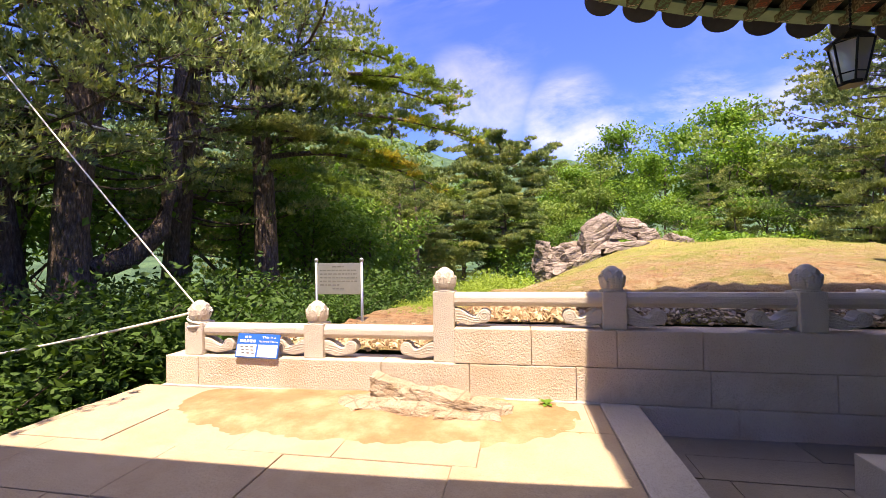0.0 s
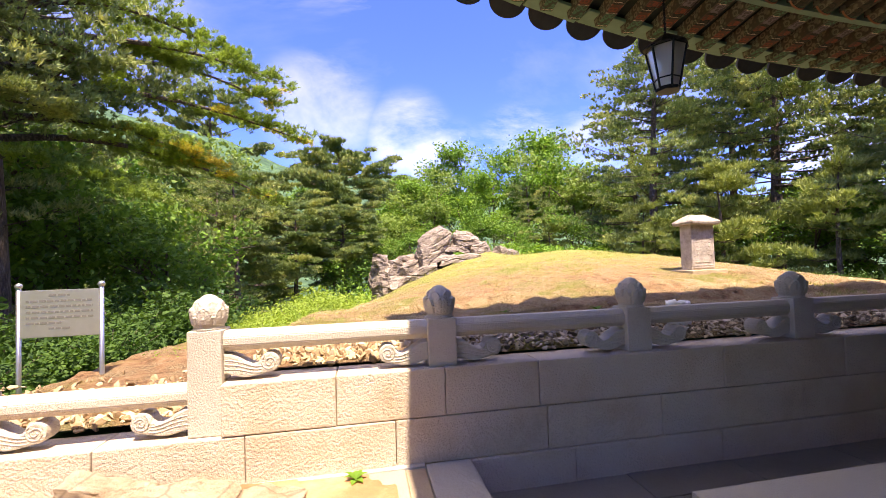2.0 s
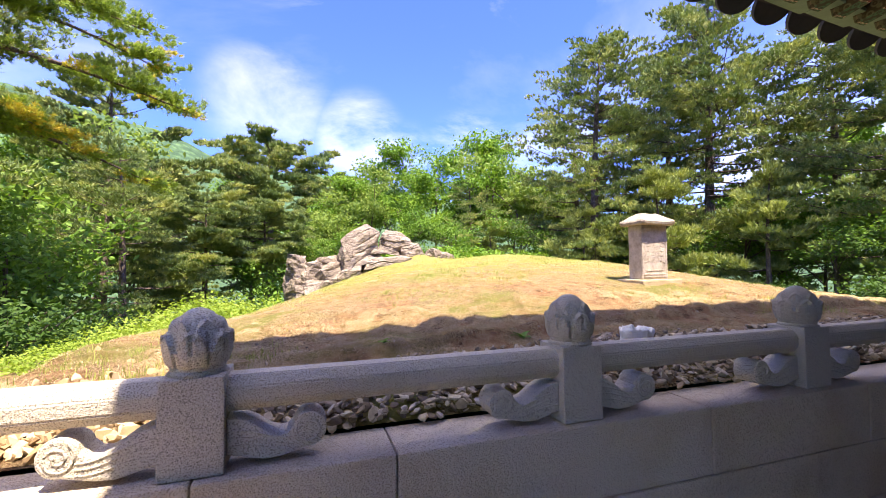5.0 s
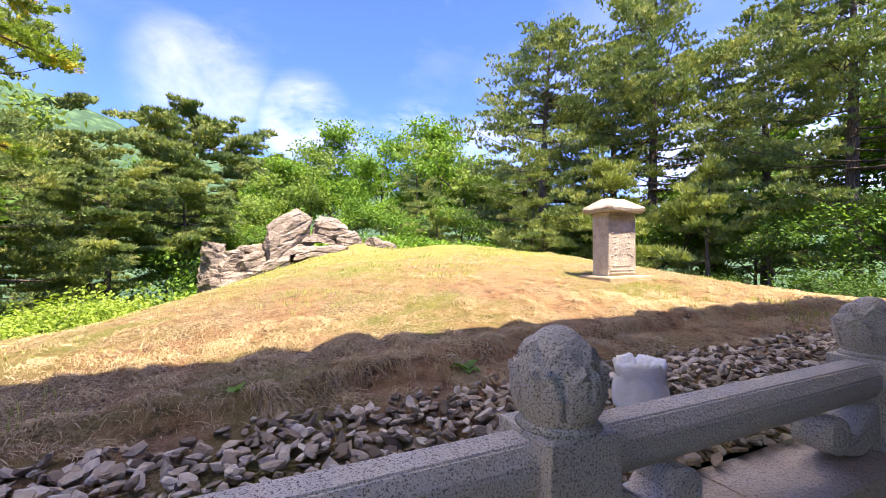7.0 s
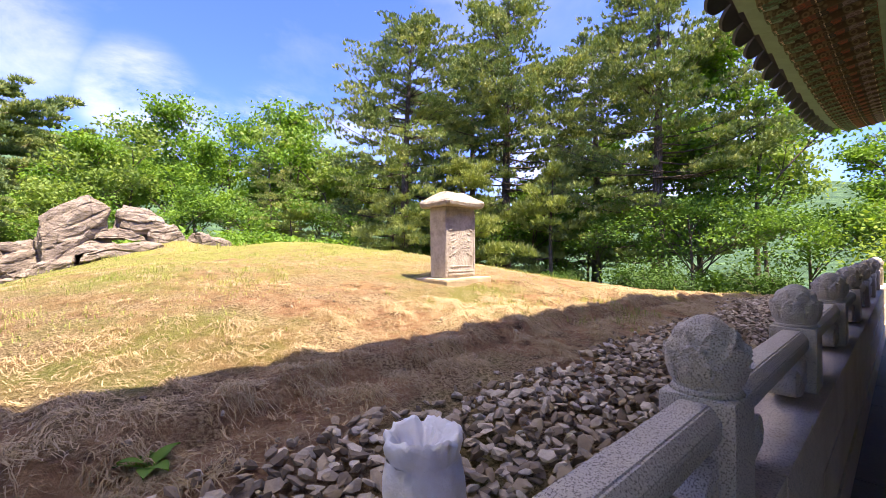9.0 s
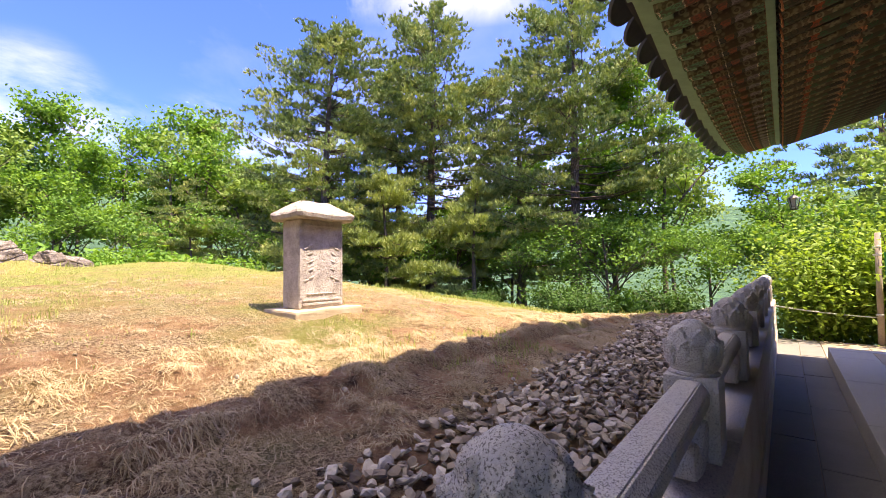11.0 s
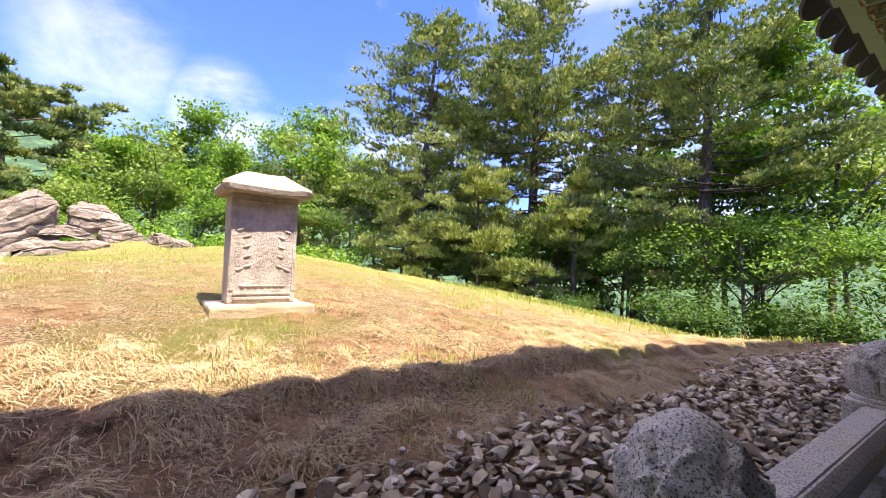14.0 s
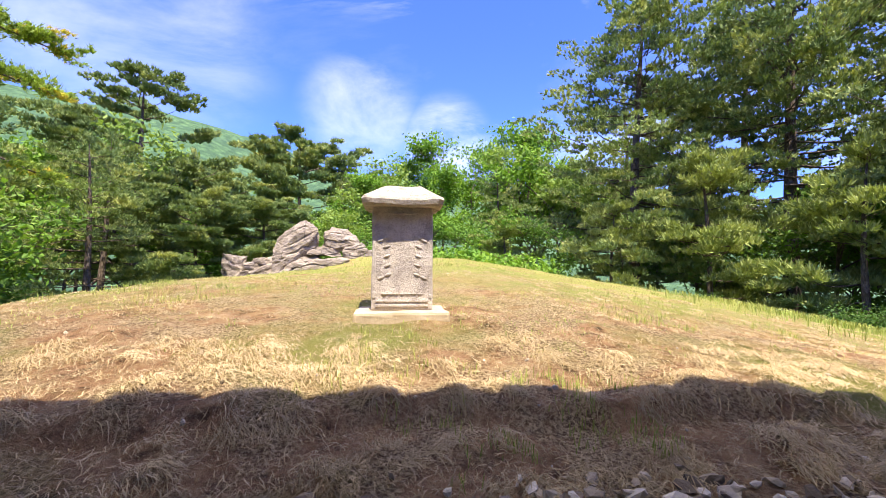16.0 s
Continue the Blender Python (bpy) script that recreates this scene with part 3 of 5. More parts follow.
    rs = np.concatenate([np.linspace(0.5, 40, 80), np.geomspace(42, 3000, 90)])
    an = np.linspace(0, 2 * np.pi, 241)[:-1]
    R, A = np.meshgrid(rs, an, indexing="ij")
    x, y = 4 + R * np.sin(A), 4 + R * np.cos(A)
    v = np.stack([x, y, terrain_z(x, y)], -1).reshape(-1, 3)
    n, m = len(rs), len(an)
    i, j = np.meshgrid(np.arange(n - 1), np.arange(m), indexing="ij")
    k = (j + 1) % m
    f = np.stack([i * m + j, i * m + k, (i + 1) * m + k, (i + 1) * m + j], -1).reshape(-1, 4)
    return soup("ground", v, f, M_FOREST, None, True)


tagged(polar_terrain(), "wooded hillside and far green ridges", "ground", kind="structure")


def clumps(x, y, size, seed):
    """Rounded tussocks on a jittered grid: height 0 to 1, and the way outward from the nearest."""
    cx, cy = np.floor(x / size), np.floor(y / size)
    best = np.zeros_like(x)
    for i in (-1, 0, 1):
        for j in (-1, 0, 1):
            u, v = cx + i, cy + j
            h = np.sin(u * 127.1 + v * 311.7 + seed) * 43758.5453
            g = np.sin(u * 269.5 + v * 183.3 + seed) * 24634.6345
            h, g = h - np.floor(h), g - np.floor(g)
            d2 = (x - (u + h) * size) ** 2 + (y - (v + g) * size) ** 2
            best = np.maximum(best, (0.35 + 0.65 * h) * np.exp(-d2 / (0.36 * size) ** 2))
    return best


def bank_edge(x):
    """Where the turf breaks off above the gravel bed."""
    return 5.98 + 0.05 * np.sin(x * 2.3) + 0.035 * np.sin(x * 5.1 + 1) - 0.30 * np.clip((4.3 - x) / 1.3, 0, 1) + 0.25 * np.clip((x - 7) / 4, 0, 1)


def lawn_surface(x, y):
    x, y = np.asarray(x, float), np.asarray(y, float)
    near = np.clip((y - 5.5) / 0.6, 0, 1)
    past = y - bank_edge(x)
    bank = 0.08 * np.clip(past / 0.10, 0, 1) * np.exp(-np.clip(past, 0, None) / 0.8) * np.clip((x - 0.5) / 2, 0, 1)
    tuft = 0.036 * clumps(x, y, 0.27, 1.0) * np.clip((y - 5.55) / 0.2, 0, 1) * np.clip(1.45 - (y - 5.5) / 2.2, 0.15, 1)
    return lawn_z(x, y) - 0.045 * near * np.clip((7.2 - y) / 0.9, 0, 1) - 0.012 + 0.022 * lumps(x, y, 2.6, 0.3) * near + 0.010 * lumps(x, y, 8.0, 1.3) * near + bank + tuft


def on_lawn(x, y):
    return (x > -2.6 + (y - 5) * 0.14) & (x < 15.6 - np.clip(y - 9, 0, 20) * 0.15) & (y < 20.5)


tagged(grid_mesh("lawn", np.arange(-3.2, 16.0, 0.055), np.concatenate([np.arange(4.80, 7.4, 0.035), np.arange(7.4, 21.0, 0.13)]), lawn_surface, M_LAWN, on_lawn), "sunburnt dry grass mound with bare reddish soil", "lawn", kind="structure")

# ---- terrace, sunken walk, platform ----
rng = random.Random(4)


def slab_floor(name, label, x0, x1, y0, y1, top, rows, length, material, skip=None):
    base = tagged(part(name, boxed(x0, x1, y0, y1, top - 0.25, top - 0.012), M_JOINT), label, "floor", kind="structure")
    h = (y1 - y0) / rows
    for r in range(rows):
        x = x0 - rng.uniform(0, length)
        while x < x1:
            w = length * rng.uniform(0.75, 1.25)
            a, b = max(x, x0), min(x + w, x1)
            if b - a > 0.08 and not (skip and skip((a + b) / 2, y0 + (r + 0.5) * h)):
                bm = boxed(a + 0.004, b - 0.004, y0 + r * h + 0.004, y0 + (r + 1) * h - 0.004, top - 0.10, top + rng.uniform(-0.004, 0.004), 0.006)
                part("paving_slab", bm, material, base)
            x += w
    return base


slab_floor("floor_terrace", "sunlit pale stone paved terrace", -4.2, 0.93, -6.0, 4.47, 0.0, 15, 1.05, M_SLAB)
slab_floor("floor_walk", "shaded stone paved sunken walk", 1.29, 17.6, 3.68, 4.47, LOW_FLOOR, 2, 1.1, M_SLAB_SHADE)
slab_floor("floor_end", "sunlit stone paving at the end of the walk", 14.92, 17.6, 0.5, 3.675, LOW_FLOOR, 4, 0.9, M_SLAB)
slab_floor("floor_passage", "shaded stone paving beside the platform", 1.29, 2.55, -6.0, 3.675, LOW_FLOOR, 6, 0.8, M_SLAB_SHADE)
kerb = thing("kerb", "long pale granite kerb stone along the terrace edge", "kerb", kind="structure")
for a, b in ((-6.0, -3.2), (-3.195, -0.6), (-0.595, 2.0), (2.005, 4.46)):
    part("kerb_stone", boxed(0.934, 1.286, a, b, LOW_FLOOR - 0.1, 0.012, 0.012), M_KERB, kerb)
platform = thing("platform", "raised granite building platform in shade", "platform", kind="structure")
x = 2.555
while x < 14.5:
    w = min(rng.uniform(1.5, 2.1), 14.6 - x)
    part("platform_stone", boxed(x, x + w - 0.006, 3.10, 3.68, LOW_FLOOR - 0.1, 0.0, 0.012), M_KERB, platform)
    x += w
part("platform_floor", boxed(2.56, 14.6, -6.0, 3.094, LOW_FLOOR - 0.1, -0.006), M_SLAB, platform)
part("platform_end_stone", boxed(14.606, 14.9, -6.0, 3.68, LOW_FLOOR - 0.1, 0.0, 0.012), M_KERB, platform)

# ---- retaining wall ----
wall = thing("wall_north", "low retaining wall of bush-hammered granite blocks", "wall", kind="structure")
part("wall_core", boxed(-3.90, 17.45, 4.50, 4.76, LOW_FLOOR - 0.4, LOW_LEDGE - 0.02), M_JOINT, wall)
part("wall_core", boxed(-0.49, 17.45, 4.50, 4.76, LOW_LEDGE - 0.01, LEDGE - 0.02), M_JOINT, wall)


def course(joints, z0, z1, front):
    for a, b in zip(joints, joints[1:]):
        bm = boxed(a + 0.003, b - 0.003, front + rng.uniform(-0.004, 0.004), 4.80, z0 + 0.003, z1 - 0.003, 0.010)
        part("granite_block", bm, M_BLOCK, wall)


course([-0.498, 0.29, 1.11, 1.88, 3.62, 4.95, 6.55, 8.1, 9.7, 11.2, 12.8, 14.3, 15.9, 17.46], LOW_LEDGE, LEDGE, WALL_Y)
course([-3.93, -3.50, -1.29, -0.34, 0.72, 1.94, 2.98, 4.45, 6.0, 7.5, 9.1, 10.6, 12.1, 13.7, 15.6, 17.46], 0.0, LOW_LEDGE, WALL_Y - 0.002)
course([1.29, 2.16, 3.55, 5.1, 6.7, 8.2, 9.9, 11.4, 13.0, 14.4, 16.0, 17.46], LOW_FLOOR - 0.02, 0.0, WALL_Y - 0.02)
part("footing", boxed(-3.95, 0.93, 4.42, 4.50, -0.06, 0.014, 0.005), M_KERB, wall)


# ---- balustrade ----
def lotus():
    """A lotus-bud finial: a round bud wrapped in two rings of rimmed petals above a neck."""
    bm = bmesh.new()
    n, m = 96, 44
    rows = []
    for j in range(m + 1):
        t = j / m
        if t < 0.09:
            r = 0.098 + 0.004 * math.sin(t / 0.09 * math.pi)
        else:
            s = (t - 0.09) / 0.91
            r = 0.096 * (1 - 0.16 * ((0.36 - s) / 0.36) ** 2) if s < 0.36 else 0.096 * max(0.0, 1 - ((s - 0.36) / 0.645) ** 2.2) ** 0.5
        row = []
        for i in range(n):
            a = 2 * math.pi * i / n
            k = 0.0
            for turn, foot, high, thick in ((0.0, 0.10, 0.52, 0.018), (0.5, 0.30, 0.52, 0.012)):
                u = abs((a * 3 / math.pi + turn) % 1.0 - 0.5) * 2
                tip = foot + high * max(0.0, 1 - u ** 2.6) ** 0.6 + 0.05 * max(0, 1 - u * 5)
                inside = tip - t
                if t > 0.09 and inside > 0:
                    k += thick * min(1, inside / 0.016) + 0.008 * max(0, 1 - abs(inside - 0.035) / 0.035) - 0.004 * max(0, 1 - u / 0.10) * (inside > 0.1)
            k *= min(1, (1 - t) / 0.2)
            row.append(bm.verts.new(((r + k) * math.cos(a), (r + k) * math.sin(a), 0.236 * t)))
        rows.append(row)
    for a, b in zip(rows, rows[1:]):
        for i in range(n):
            bm.faces.new((a[i], a[(i + 1) % n], b[(i + 1) % n], b[i]))
    bm.faces.new(rows[-1])
    bmesh.ops.remove_doubles(bm, verts=bm.verts, dist=0.0003)
    return bm


def stone_post(height):
    ob = thing("balustrade_post", "square granite balustrade post with lotus-bud finial", "post", group="balustrade posts")
    part("shaft", boxed(-0.113, 0.113, -0.113, 0.113, 0, height, 0.008), M_GRANITE, ob)
    bm = bmesh.new()
    bmesh.ops.create_cone(bm, cap_ends=True, segments=40, radius1=0.112, radius2=0.094, depth=0.024, matrix=pose(0, 0, height + 0.012))
    part("collar", bm, M_GRANITE, ob, smooth=True)
    f = part("finial", lotus(), M_GRANITE, ob, "carved lotus bud", smooth=True)
    f.location.z = height + 0.018
    return ob


def scroll_outline():
    """Half of a cloud-scroll bracket: from the post outward, ending in an upturned curl."""
    top = [(0.0, 0.192), (0.05, 0.188), (0.10, 0.165), (0.15, 0.128), (0.19, 0.108), (0.222, 0.112), (0.245, 0.135)]
    curl = [(0.245 + 0.068 + 0.068 * math.cos(a), 0.118 + 0.072 * math.sin(a)) for a in np.linspace(math.pi * 0.93, -math.pi * 0.55, 15)]
    under = [(0.26, 0.036), (0.20, 0.022), (0.14, 0.018), (0.09, 0.03), (0.04, 0.045), (0.0, 0.052)]
    return top + curl + under


def scroll(side):
    ob = thing("scroll_bracket", "carved granite cloud-scroll bracket under the rail", "bracket", group="scroll brackets")
    bm = bmesh.new()
    pts = scroll_outline()
    f = bm.faces.new([bm.verts.new((side * x, -0.07, z)) for x, z in pts])
    made = bmesh.ops.extrude_face_region(bm, geom=[f])
    bmesh.ops.translate(bm, vec=(0, 0.14, 0), verts=[v for v in made["geom"] if isinstance(v, bmesh.types.BMVert)])
    bmesh.ops.recalc_face_normals(bm, faces=bm.faces)
    flat = [e for e in bm.edges if abs(e.verts[0].co.y - e.verts[1].co.y) < 1e-6]
    bmesh.ops.bevel(bm, geom=flat, offset=0.012, segments=2, profile=0.6, affect="EDGES")
    part("body", bm, M_GRANITE, ob)
    for face in (-1, 1):
        bits = []
        a = np.linspace(0, 4.4 * np.pi / 2 * 1.6, 40)
        r = 0.058 * (1 - a / a[-1] * 0.85)
        bits.append(sweep(np.stack([side * (0.313 + r * np.cos(a + 2.2)), np.full_like(a, face * 0.069), 0.118 + r * np.sin(a + 2.2)], 1), np.full_like(a, 0.006), 5))
        for k in range(3):
            s = np.linspace(0, 1, 14)
            x = 0.01 + s * 0.25
            z = 0.15 - 0.032 * k - 0.075 * s * (1 - 0.15 * k) + 0.03 * s ** 3 + 0.01 * np.sin(s * 5)
            bits.append(sweep(np.stack([side * x, np.full_like(s, face * 0.069), z], 1), np.full_like(s, 0.005), 5))
        v, q = joined(bits)
        soup("carved_line", v, q, M_GRANITE, ob, True)
    return ob


def rail(x0, x1, z):
    ob = thing("balustrade_rail", "chamfered granite balustrade rail", "rail", at=((x0 + x1) / 2, 4.63, z), group="balustrade rails")
    bm = bmesh.new()
    prof = [(-0.078, -0.03), (-0.078, 0.028), (-0.045, 0.072), (0.045, 0.072), (0.078, 0.028), (0.078, -0.03), (0.045, -0.072), (-0.045, -0.072)]
    h = (x1 - x0) / 2
    a = [bm.verts.new((-h, y, zz)) for y, zz in prof]
    b = [bm.verts.new((h, y, zz)) for y, zz in prof]
    bm.faces.new(a)
    bm.faces.new(b[::-1])
    for i in range(8):
        bm.faces.new((a[i], b[i], b[(i + 1) % 8], a[(i + 1) % 8]))
    bmesh.ops.recalc_face_normals(bm, faces=bm.faces)
    bmesh.ops.bevel(bm, geom=[e for e in bm.edges if abs(e.verts[0].co.x - e.verts[1].co.x) > 0.1], offset=0.006, segments=2, affect="EDGES")
    part("bar", bm, M_GRANITE, ob)
    return ob


POSTS = [-3.60, -2.09, -0.61] + [1.105 + 1.728 * i for i in range(10)]
first = stone_post(0.374)
first.matrix_world = pose(POSTS[3], 4.628, LEDGE)
for i, px in enumerate(POSTS):
    if i in (0, 1):
        copy_thing(first, pose(px, 4.628, LOW_LEDGE, 0, 0, rng.uniform(-2, 2)))
    elif i == 2:
        tall = stone_post(0.374 + LEDGE - LOW_LEDGE)
        tall.matrix_world = pose(px, 4.628, LOW_LEDGE)
        tagged(tall, "tall granite post where the balustrade steps up")
    elif i > 3:
        copy_thing(first, pose(px, 4.628, LEDGE, 0, 0, rng.choice((0, 90, 180)) + rng.uniform(-1, 1)))
out_scroll, in_scroll = scroll(1), scroll(-1)
first_pair = True
for i, (a, b) in enumerate(zip(POSTS, POSTS[1:])):
    base = LOW_LEDGE if i < 2 else LEDGE
    rail(a + 0.112, b - 0.112, base + 0.286)
    ma, mb = pose(a + 0.112, 4.63, base), pose(b - 0.112, 4.63, base)
    if first_pair:
        out_scroll.matrix_world, in_scroll.matrix_world, first_pair = ma, mb, False
    else:
        copy_thing(out_scroll, ma)
        copy_thing(in_scroll, mb)


# ---- stele ----
def slab_noise(bm, amount, scale, cut):
    if cut:
        bmesh.ops.subdivide_edges(bm, edges=bm.edges, cuts=cut, use_grid_fill=True)
    for v in bm.verts:
        v.co += Vector(noise.noise_vector(v.co * scale)) * amount
    return bm


def build_stele():
    ob = thing("stone_stele", "weathered carved stone stele with hipped cap stone on a slab", "stele", at=(6.14, 7.53, 1.16))
    part("plinth", slab_noise(boxed(-0.335, 0.335, -0.27, 0.24, -0.06, 0.11, 0.02), 0.012, 6, 4), M_PLINTH, ob, "pale low plinth slab")
    part("tablet", slab_noise(boxed(-0.222, 0.222, -0.13, 0.12, 0.11, 0.865, 0.012), 0.006, 5, 6), M_STELE, ob, "brown-grey carved tablet")
    for z, h in ((0.138, 0.020), (0.172, 0.016), (0.81, 0.016)):
        part("moulding", boxed(-0.19, 0.19, -0.138, -0.128, z, z + h, 0.004), M_STELE, ob)
    for s in (-1, 1):
        part("border", boxed(s * 0.205 - 0.012, s * 0.205 + 0.012, -0.135, -0.128, 0.2, 0.80, 0.003), M_STELE, ob)
    for row in range(5):
        for s in (-1, 1):
            for k in (0, 1):
                if row in (0, 4) or k == 0:
                    bm = bmesh.new()
                    bmesh.ops.create_uvsphere(bm, u_segments=12, v_segments=8, radius=1)
                    bmesh.ops.scale(bm, vec=(0.027, 0.007, 0.011), verts=bm.verts)
                    bmesh.ops.transform(bm, matrix=pose(s * (0.105 + 0.05 * k + 0.004 * row * (1 - k)), -0.132, 0.37 + row * 0.068 - 0.022 * k, 0, 20 * s, 0), verts=bm.verts)
                    part("carved_character", bm, M_STELE, ob, smooth=True)
    for k in range(7):
        bm = bmesh.new()
        bmesh.ops.create_uvsphere(bm, u_segments=10, v_segments=6, radius=1)
        bmesh.ops.scale(bm, vec=(0.022, 0.008, 0.009), verts=bm.verts)
        bmesh.ops.transform(bm, matrix=pose(-0.13 + k * 0.043, -0.132, 0.232), verts=bm.verts)
        part("carved_petal", bm, M_STELE, ob, smooth=True)
    bm = bmesh.new()
    rings = [(0.270, 0.215, 0.862), (0.288, 0.232, 0.872), (0.296, 0.238, 0.905), (0.285, 0.225, 0.925), (0.21, 0.14, 0.985), (0.135, 0.05, 1.035), (0.125, 0.03, 1.040)]
    rows = []
    for hx, hy, z in rings:
        row = []
        for i in range(48):
            a = 2 * math.pi * (i + 0.5) / 48
            c, s = math.cos(a), math.sin(a)
            k = 1 / max(abs(c), abs(s))
            up = 0.014 * (min(abs(c), abs(s)) / max(abs(c), abs(s))) ** 3 if z > 0.865 and z < 0.93 else 0
            row.append(bm.verts.new((hx * c * k, hy * s * k, z + up)))
        rows.append(row)
    for a, b in zip(rows, rows[1:]):
        for i in range(48):
            bm.faces.new((a[i], a[(i + 1) % 48], b[(i + 1) % 48], b[i]))
    bm.faces.new(rows[-1])
    bm.faces.new(rows[0][::-1])
    slab_noise(bm, 0.010, 9, 1)
    part("cap_stone", bm, M_CAP, ob, "pale hipped cap stone with chipped eaves")


build_stele()


# ---- rocks ----
def crag(seed, size, rise=0.0, taper=0.8, bed=(0.3, 0.0, 1.0), step=0.22, cuts=22, grain=1.0):
    """A block of bedded rock: a leaning, tapering block with chipped corners, worn into ledges along its beds."""
    r = random.Random(seed)
    bm = bmesh.new()
    bmesh.ops.create_cube(bm, size=2)
    bmesh.ops.subdivide_edges(bm, edges=bm.edges, cuts=cuts, use_grid_fill=True)
    planes = [(Vector((r.uniform(-1, 1), r.uniform(-1, 1), r.uniform(-0.5, 1))).normalized(), r.uniform(0.92, 1.18)) for _ in range(9)]
    bed = Vector(bed).normalized()
    off = Vector((seed * 3.7, seed * 1.3, 0))
    for v in bm.verts:
        p = v.co.copy()
        out = Vector((p.x ** 3, p.y ** 3, p.z ** 3)).normalized()
        for d, h in planes:
            over = p.dot(d) - h
            if over > 0:
                p -= d * over
        k = taper + (1 - taper) * (1 - p.z) / 2
        p = Vector((p.x * size[0] * k, p.y * size[1] * k, p.z * size[2] + rise * p.x * size[0]))
        p /= grain
        q = p.dot(bed) / step + 0.9 * noise.noise(p * 1.3 + off)
        f = q - math.floor(q)
        layer = noise.noise(Vector((math.floor(q) * 5.3, seed, 0.5)))
        p += out * (0.07 * layer - 0.05 * max(0, 1 - min(f, 1 - f) / 0.10))
        p += Vector(noise.noise_vector(p * 1.6 + off)) * 0.09 + Vector(noise.noise_vector(p * 5 + off)) * 0.035 + out * noise.noise(p * 14 + off) * 0.018
        v.co = p * grain
    return bm


outcrop = thing("rock_outcrop", "jagged grey-brown rock outcrop on the mound", "rock", at=(0, 0, 0))
for seed, x, y, z, size, turn, rise, taper, bed in (
    (3, 3.20, 17.2, 2.20, (0.58, 0.55, 0.54), (0, 0, 8), 0.62, 0.95, (-0.55, 0, 1)), (4, 3.30, 17.0, 1.62, (0.62, 0.5, 0.13), (0, 0, 4), 0.42, 0.9, (-0.4, 0, 1)),
    (5, 4.50, 17.3, 2.36, (0.60, 0.55, 0.38), (0, 0, -10), -0.12, 0.72, (0.1, 0, 1)), (6, 4.02, 17.1, 2.00, (0.48, 0.4, 0.12), (0, 0, 10), -0.1, 0.85, (0.1, 0, 1)),
    (8, 4.05, 16.6, 1.58, (0.80, 0.4, 0.15), (0, 0, 5), 0.15, 0.85, (-0.1, 0, 1)), (11, 4.88, 16.9, 1.98, (0.36, 0.4, 0.24), (5, -20, 30), 0.1, 0.75, (0.3, 0, 1)),
    (13, 2.30, 17.4, 1.20, (0.62, 0.6, 0.34), (0, 0, 10), 0.28, 0.9, (-0.25, 0, 1)), (17, 1.72, 17.7, 1.22, (0.42, 0.6, 0.44), (4, 0, 20), 0.15, 0.9, (-0.2, 0, 1)),
    (19, 1.20, 18.0, 1.10, (0.34, 0.6, 0.72), (0, 0, 10), -0.05, 0.97, (0.1, 0, 1)), (23, 1.95, 17.0, 0.78, (0.62, 0.5, 0.30), (0, 0, 20), 0.3, 0.85, (-0.3, 0, 1)),
    (27, 1.25, 17.3, 0.50, (0.42, 0.5, 0.36), (0, -6, 40), 0.0, 0.8, (0.3, 0, 1)), (31, 2.75, 16.7, 1.10, (0.50, 0.4, 0.26), (0, 0, -10), 0.3, 0.85, (-0.3, 0, 1)),
    (37, 3.90, 17.6, 1.22, (1.1, 0.5, 0.50), (0, 0, 5), 0.1, 0.85, (0.1, 0, 1)), (39, 4.95, 17.3, 1.75, (0.5, 0.4, 0.30), (0, 0, 15), 0.0, 0.8, (0.1, 0, 1)),
    (35, 2.25, 17.9, 1.62, (0.50, 0.4, 0.16), (0, 0, 10), 0.15, 0.8, (-0.2, 0, 1)),
    (29, 5.75, 16.9, 1.88, (0.22, 0.24, 0.17), (0, 0, 30), 0.0, 0.8, (0.2, 0, 1)), (33, 6.15, 17.1, 1.80, (0.34, 0.3, 0.10), (0, 10, 10), 0.0, 0.8, (0.2, 0, 1))):
    b = part("boulder", crag(seed, size, rise, taper, bed), M_ROCK, outcrop)
    b.matrix_basis = pose(x, y, z, *turn)


def bed_z(x, y):
    """Thin tilted strata stepping up to a low crest by the wall."""
    wob = lumps(x, y, 5.0, 1.3) * 0.35 + lumps(x, y, 13.0, 0.6) * 0.18 + lumps(x, y, 31.0, 2.1) * 0.07
    crest = np.exp(-((x + 1.02) / 0.30) ** 2 - ((y - 4.26) / 0.22) ** 2) * 0.06
    shelf = np.exp(-np.abs((x + 0.85) / 0.82) ** 3 - np.abs((y - 4.12) / 0.33) ** 3) * 0.05
    h = (crest + shelf) * (1 + 0.55 * wob) + 0.03 * wob - 0.015
    tilt = 0.05 * x + 0.10 * y
    step = 0.035
    k = (h + tilt) / step
    f = k - np.floor(k)
    return (np.floor(k) + np.clip((f - 0.72) / 0.28, 0, 1)) * step - tilt + 0.006 * lumps(x, y, 40.0, 0.3)


bed = thing("bedrock", "flat layered sandy bedrock breaking through the paving", "rock")
for a, b in ((-2.1, -1.33), (-1.33, -0.50), (-0.50, 0.45)):
    grid_mesh("ledge", np.arange(a, b + 0.004, 0.014), np.arange(3.62, 4.455, 0.014), bed_z, M_SANDROCK, None, False).parent = bed


for seed, x, y, z, size, turn, rise in (
    (41, -1.06, 4.27, 0.10, (0.27, 0.15, 0.13), (0, 0, 5), -0.15), (43, -0.58, 4.20, 0.07, (0.34, 0.18, 0.09), (0, 0, -6), -0.12), (45, -0.16, 4.14, 0.03, (0.30, 0.18, 0.06), (0, 0, 4), -0.1),
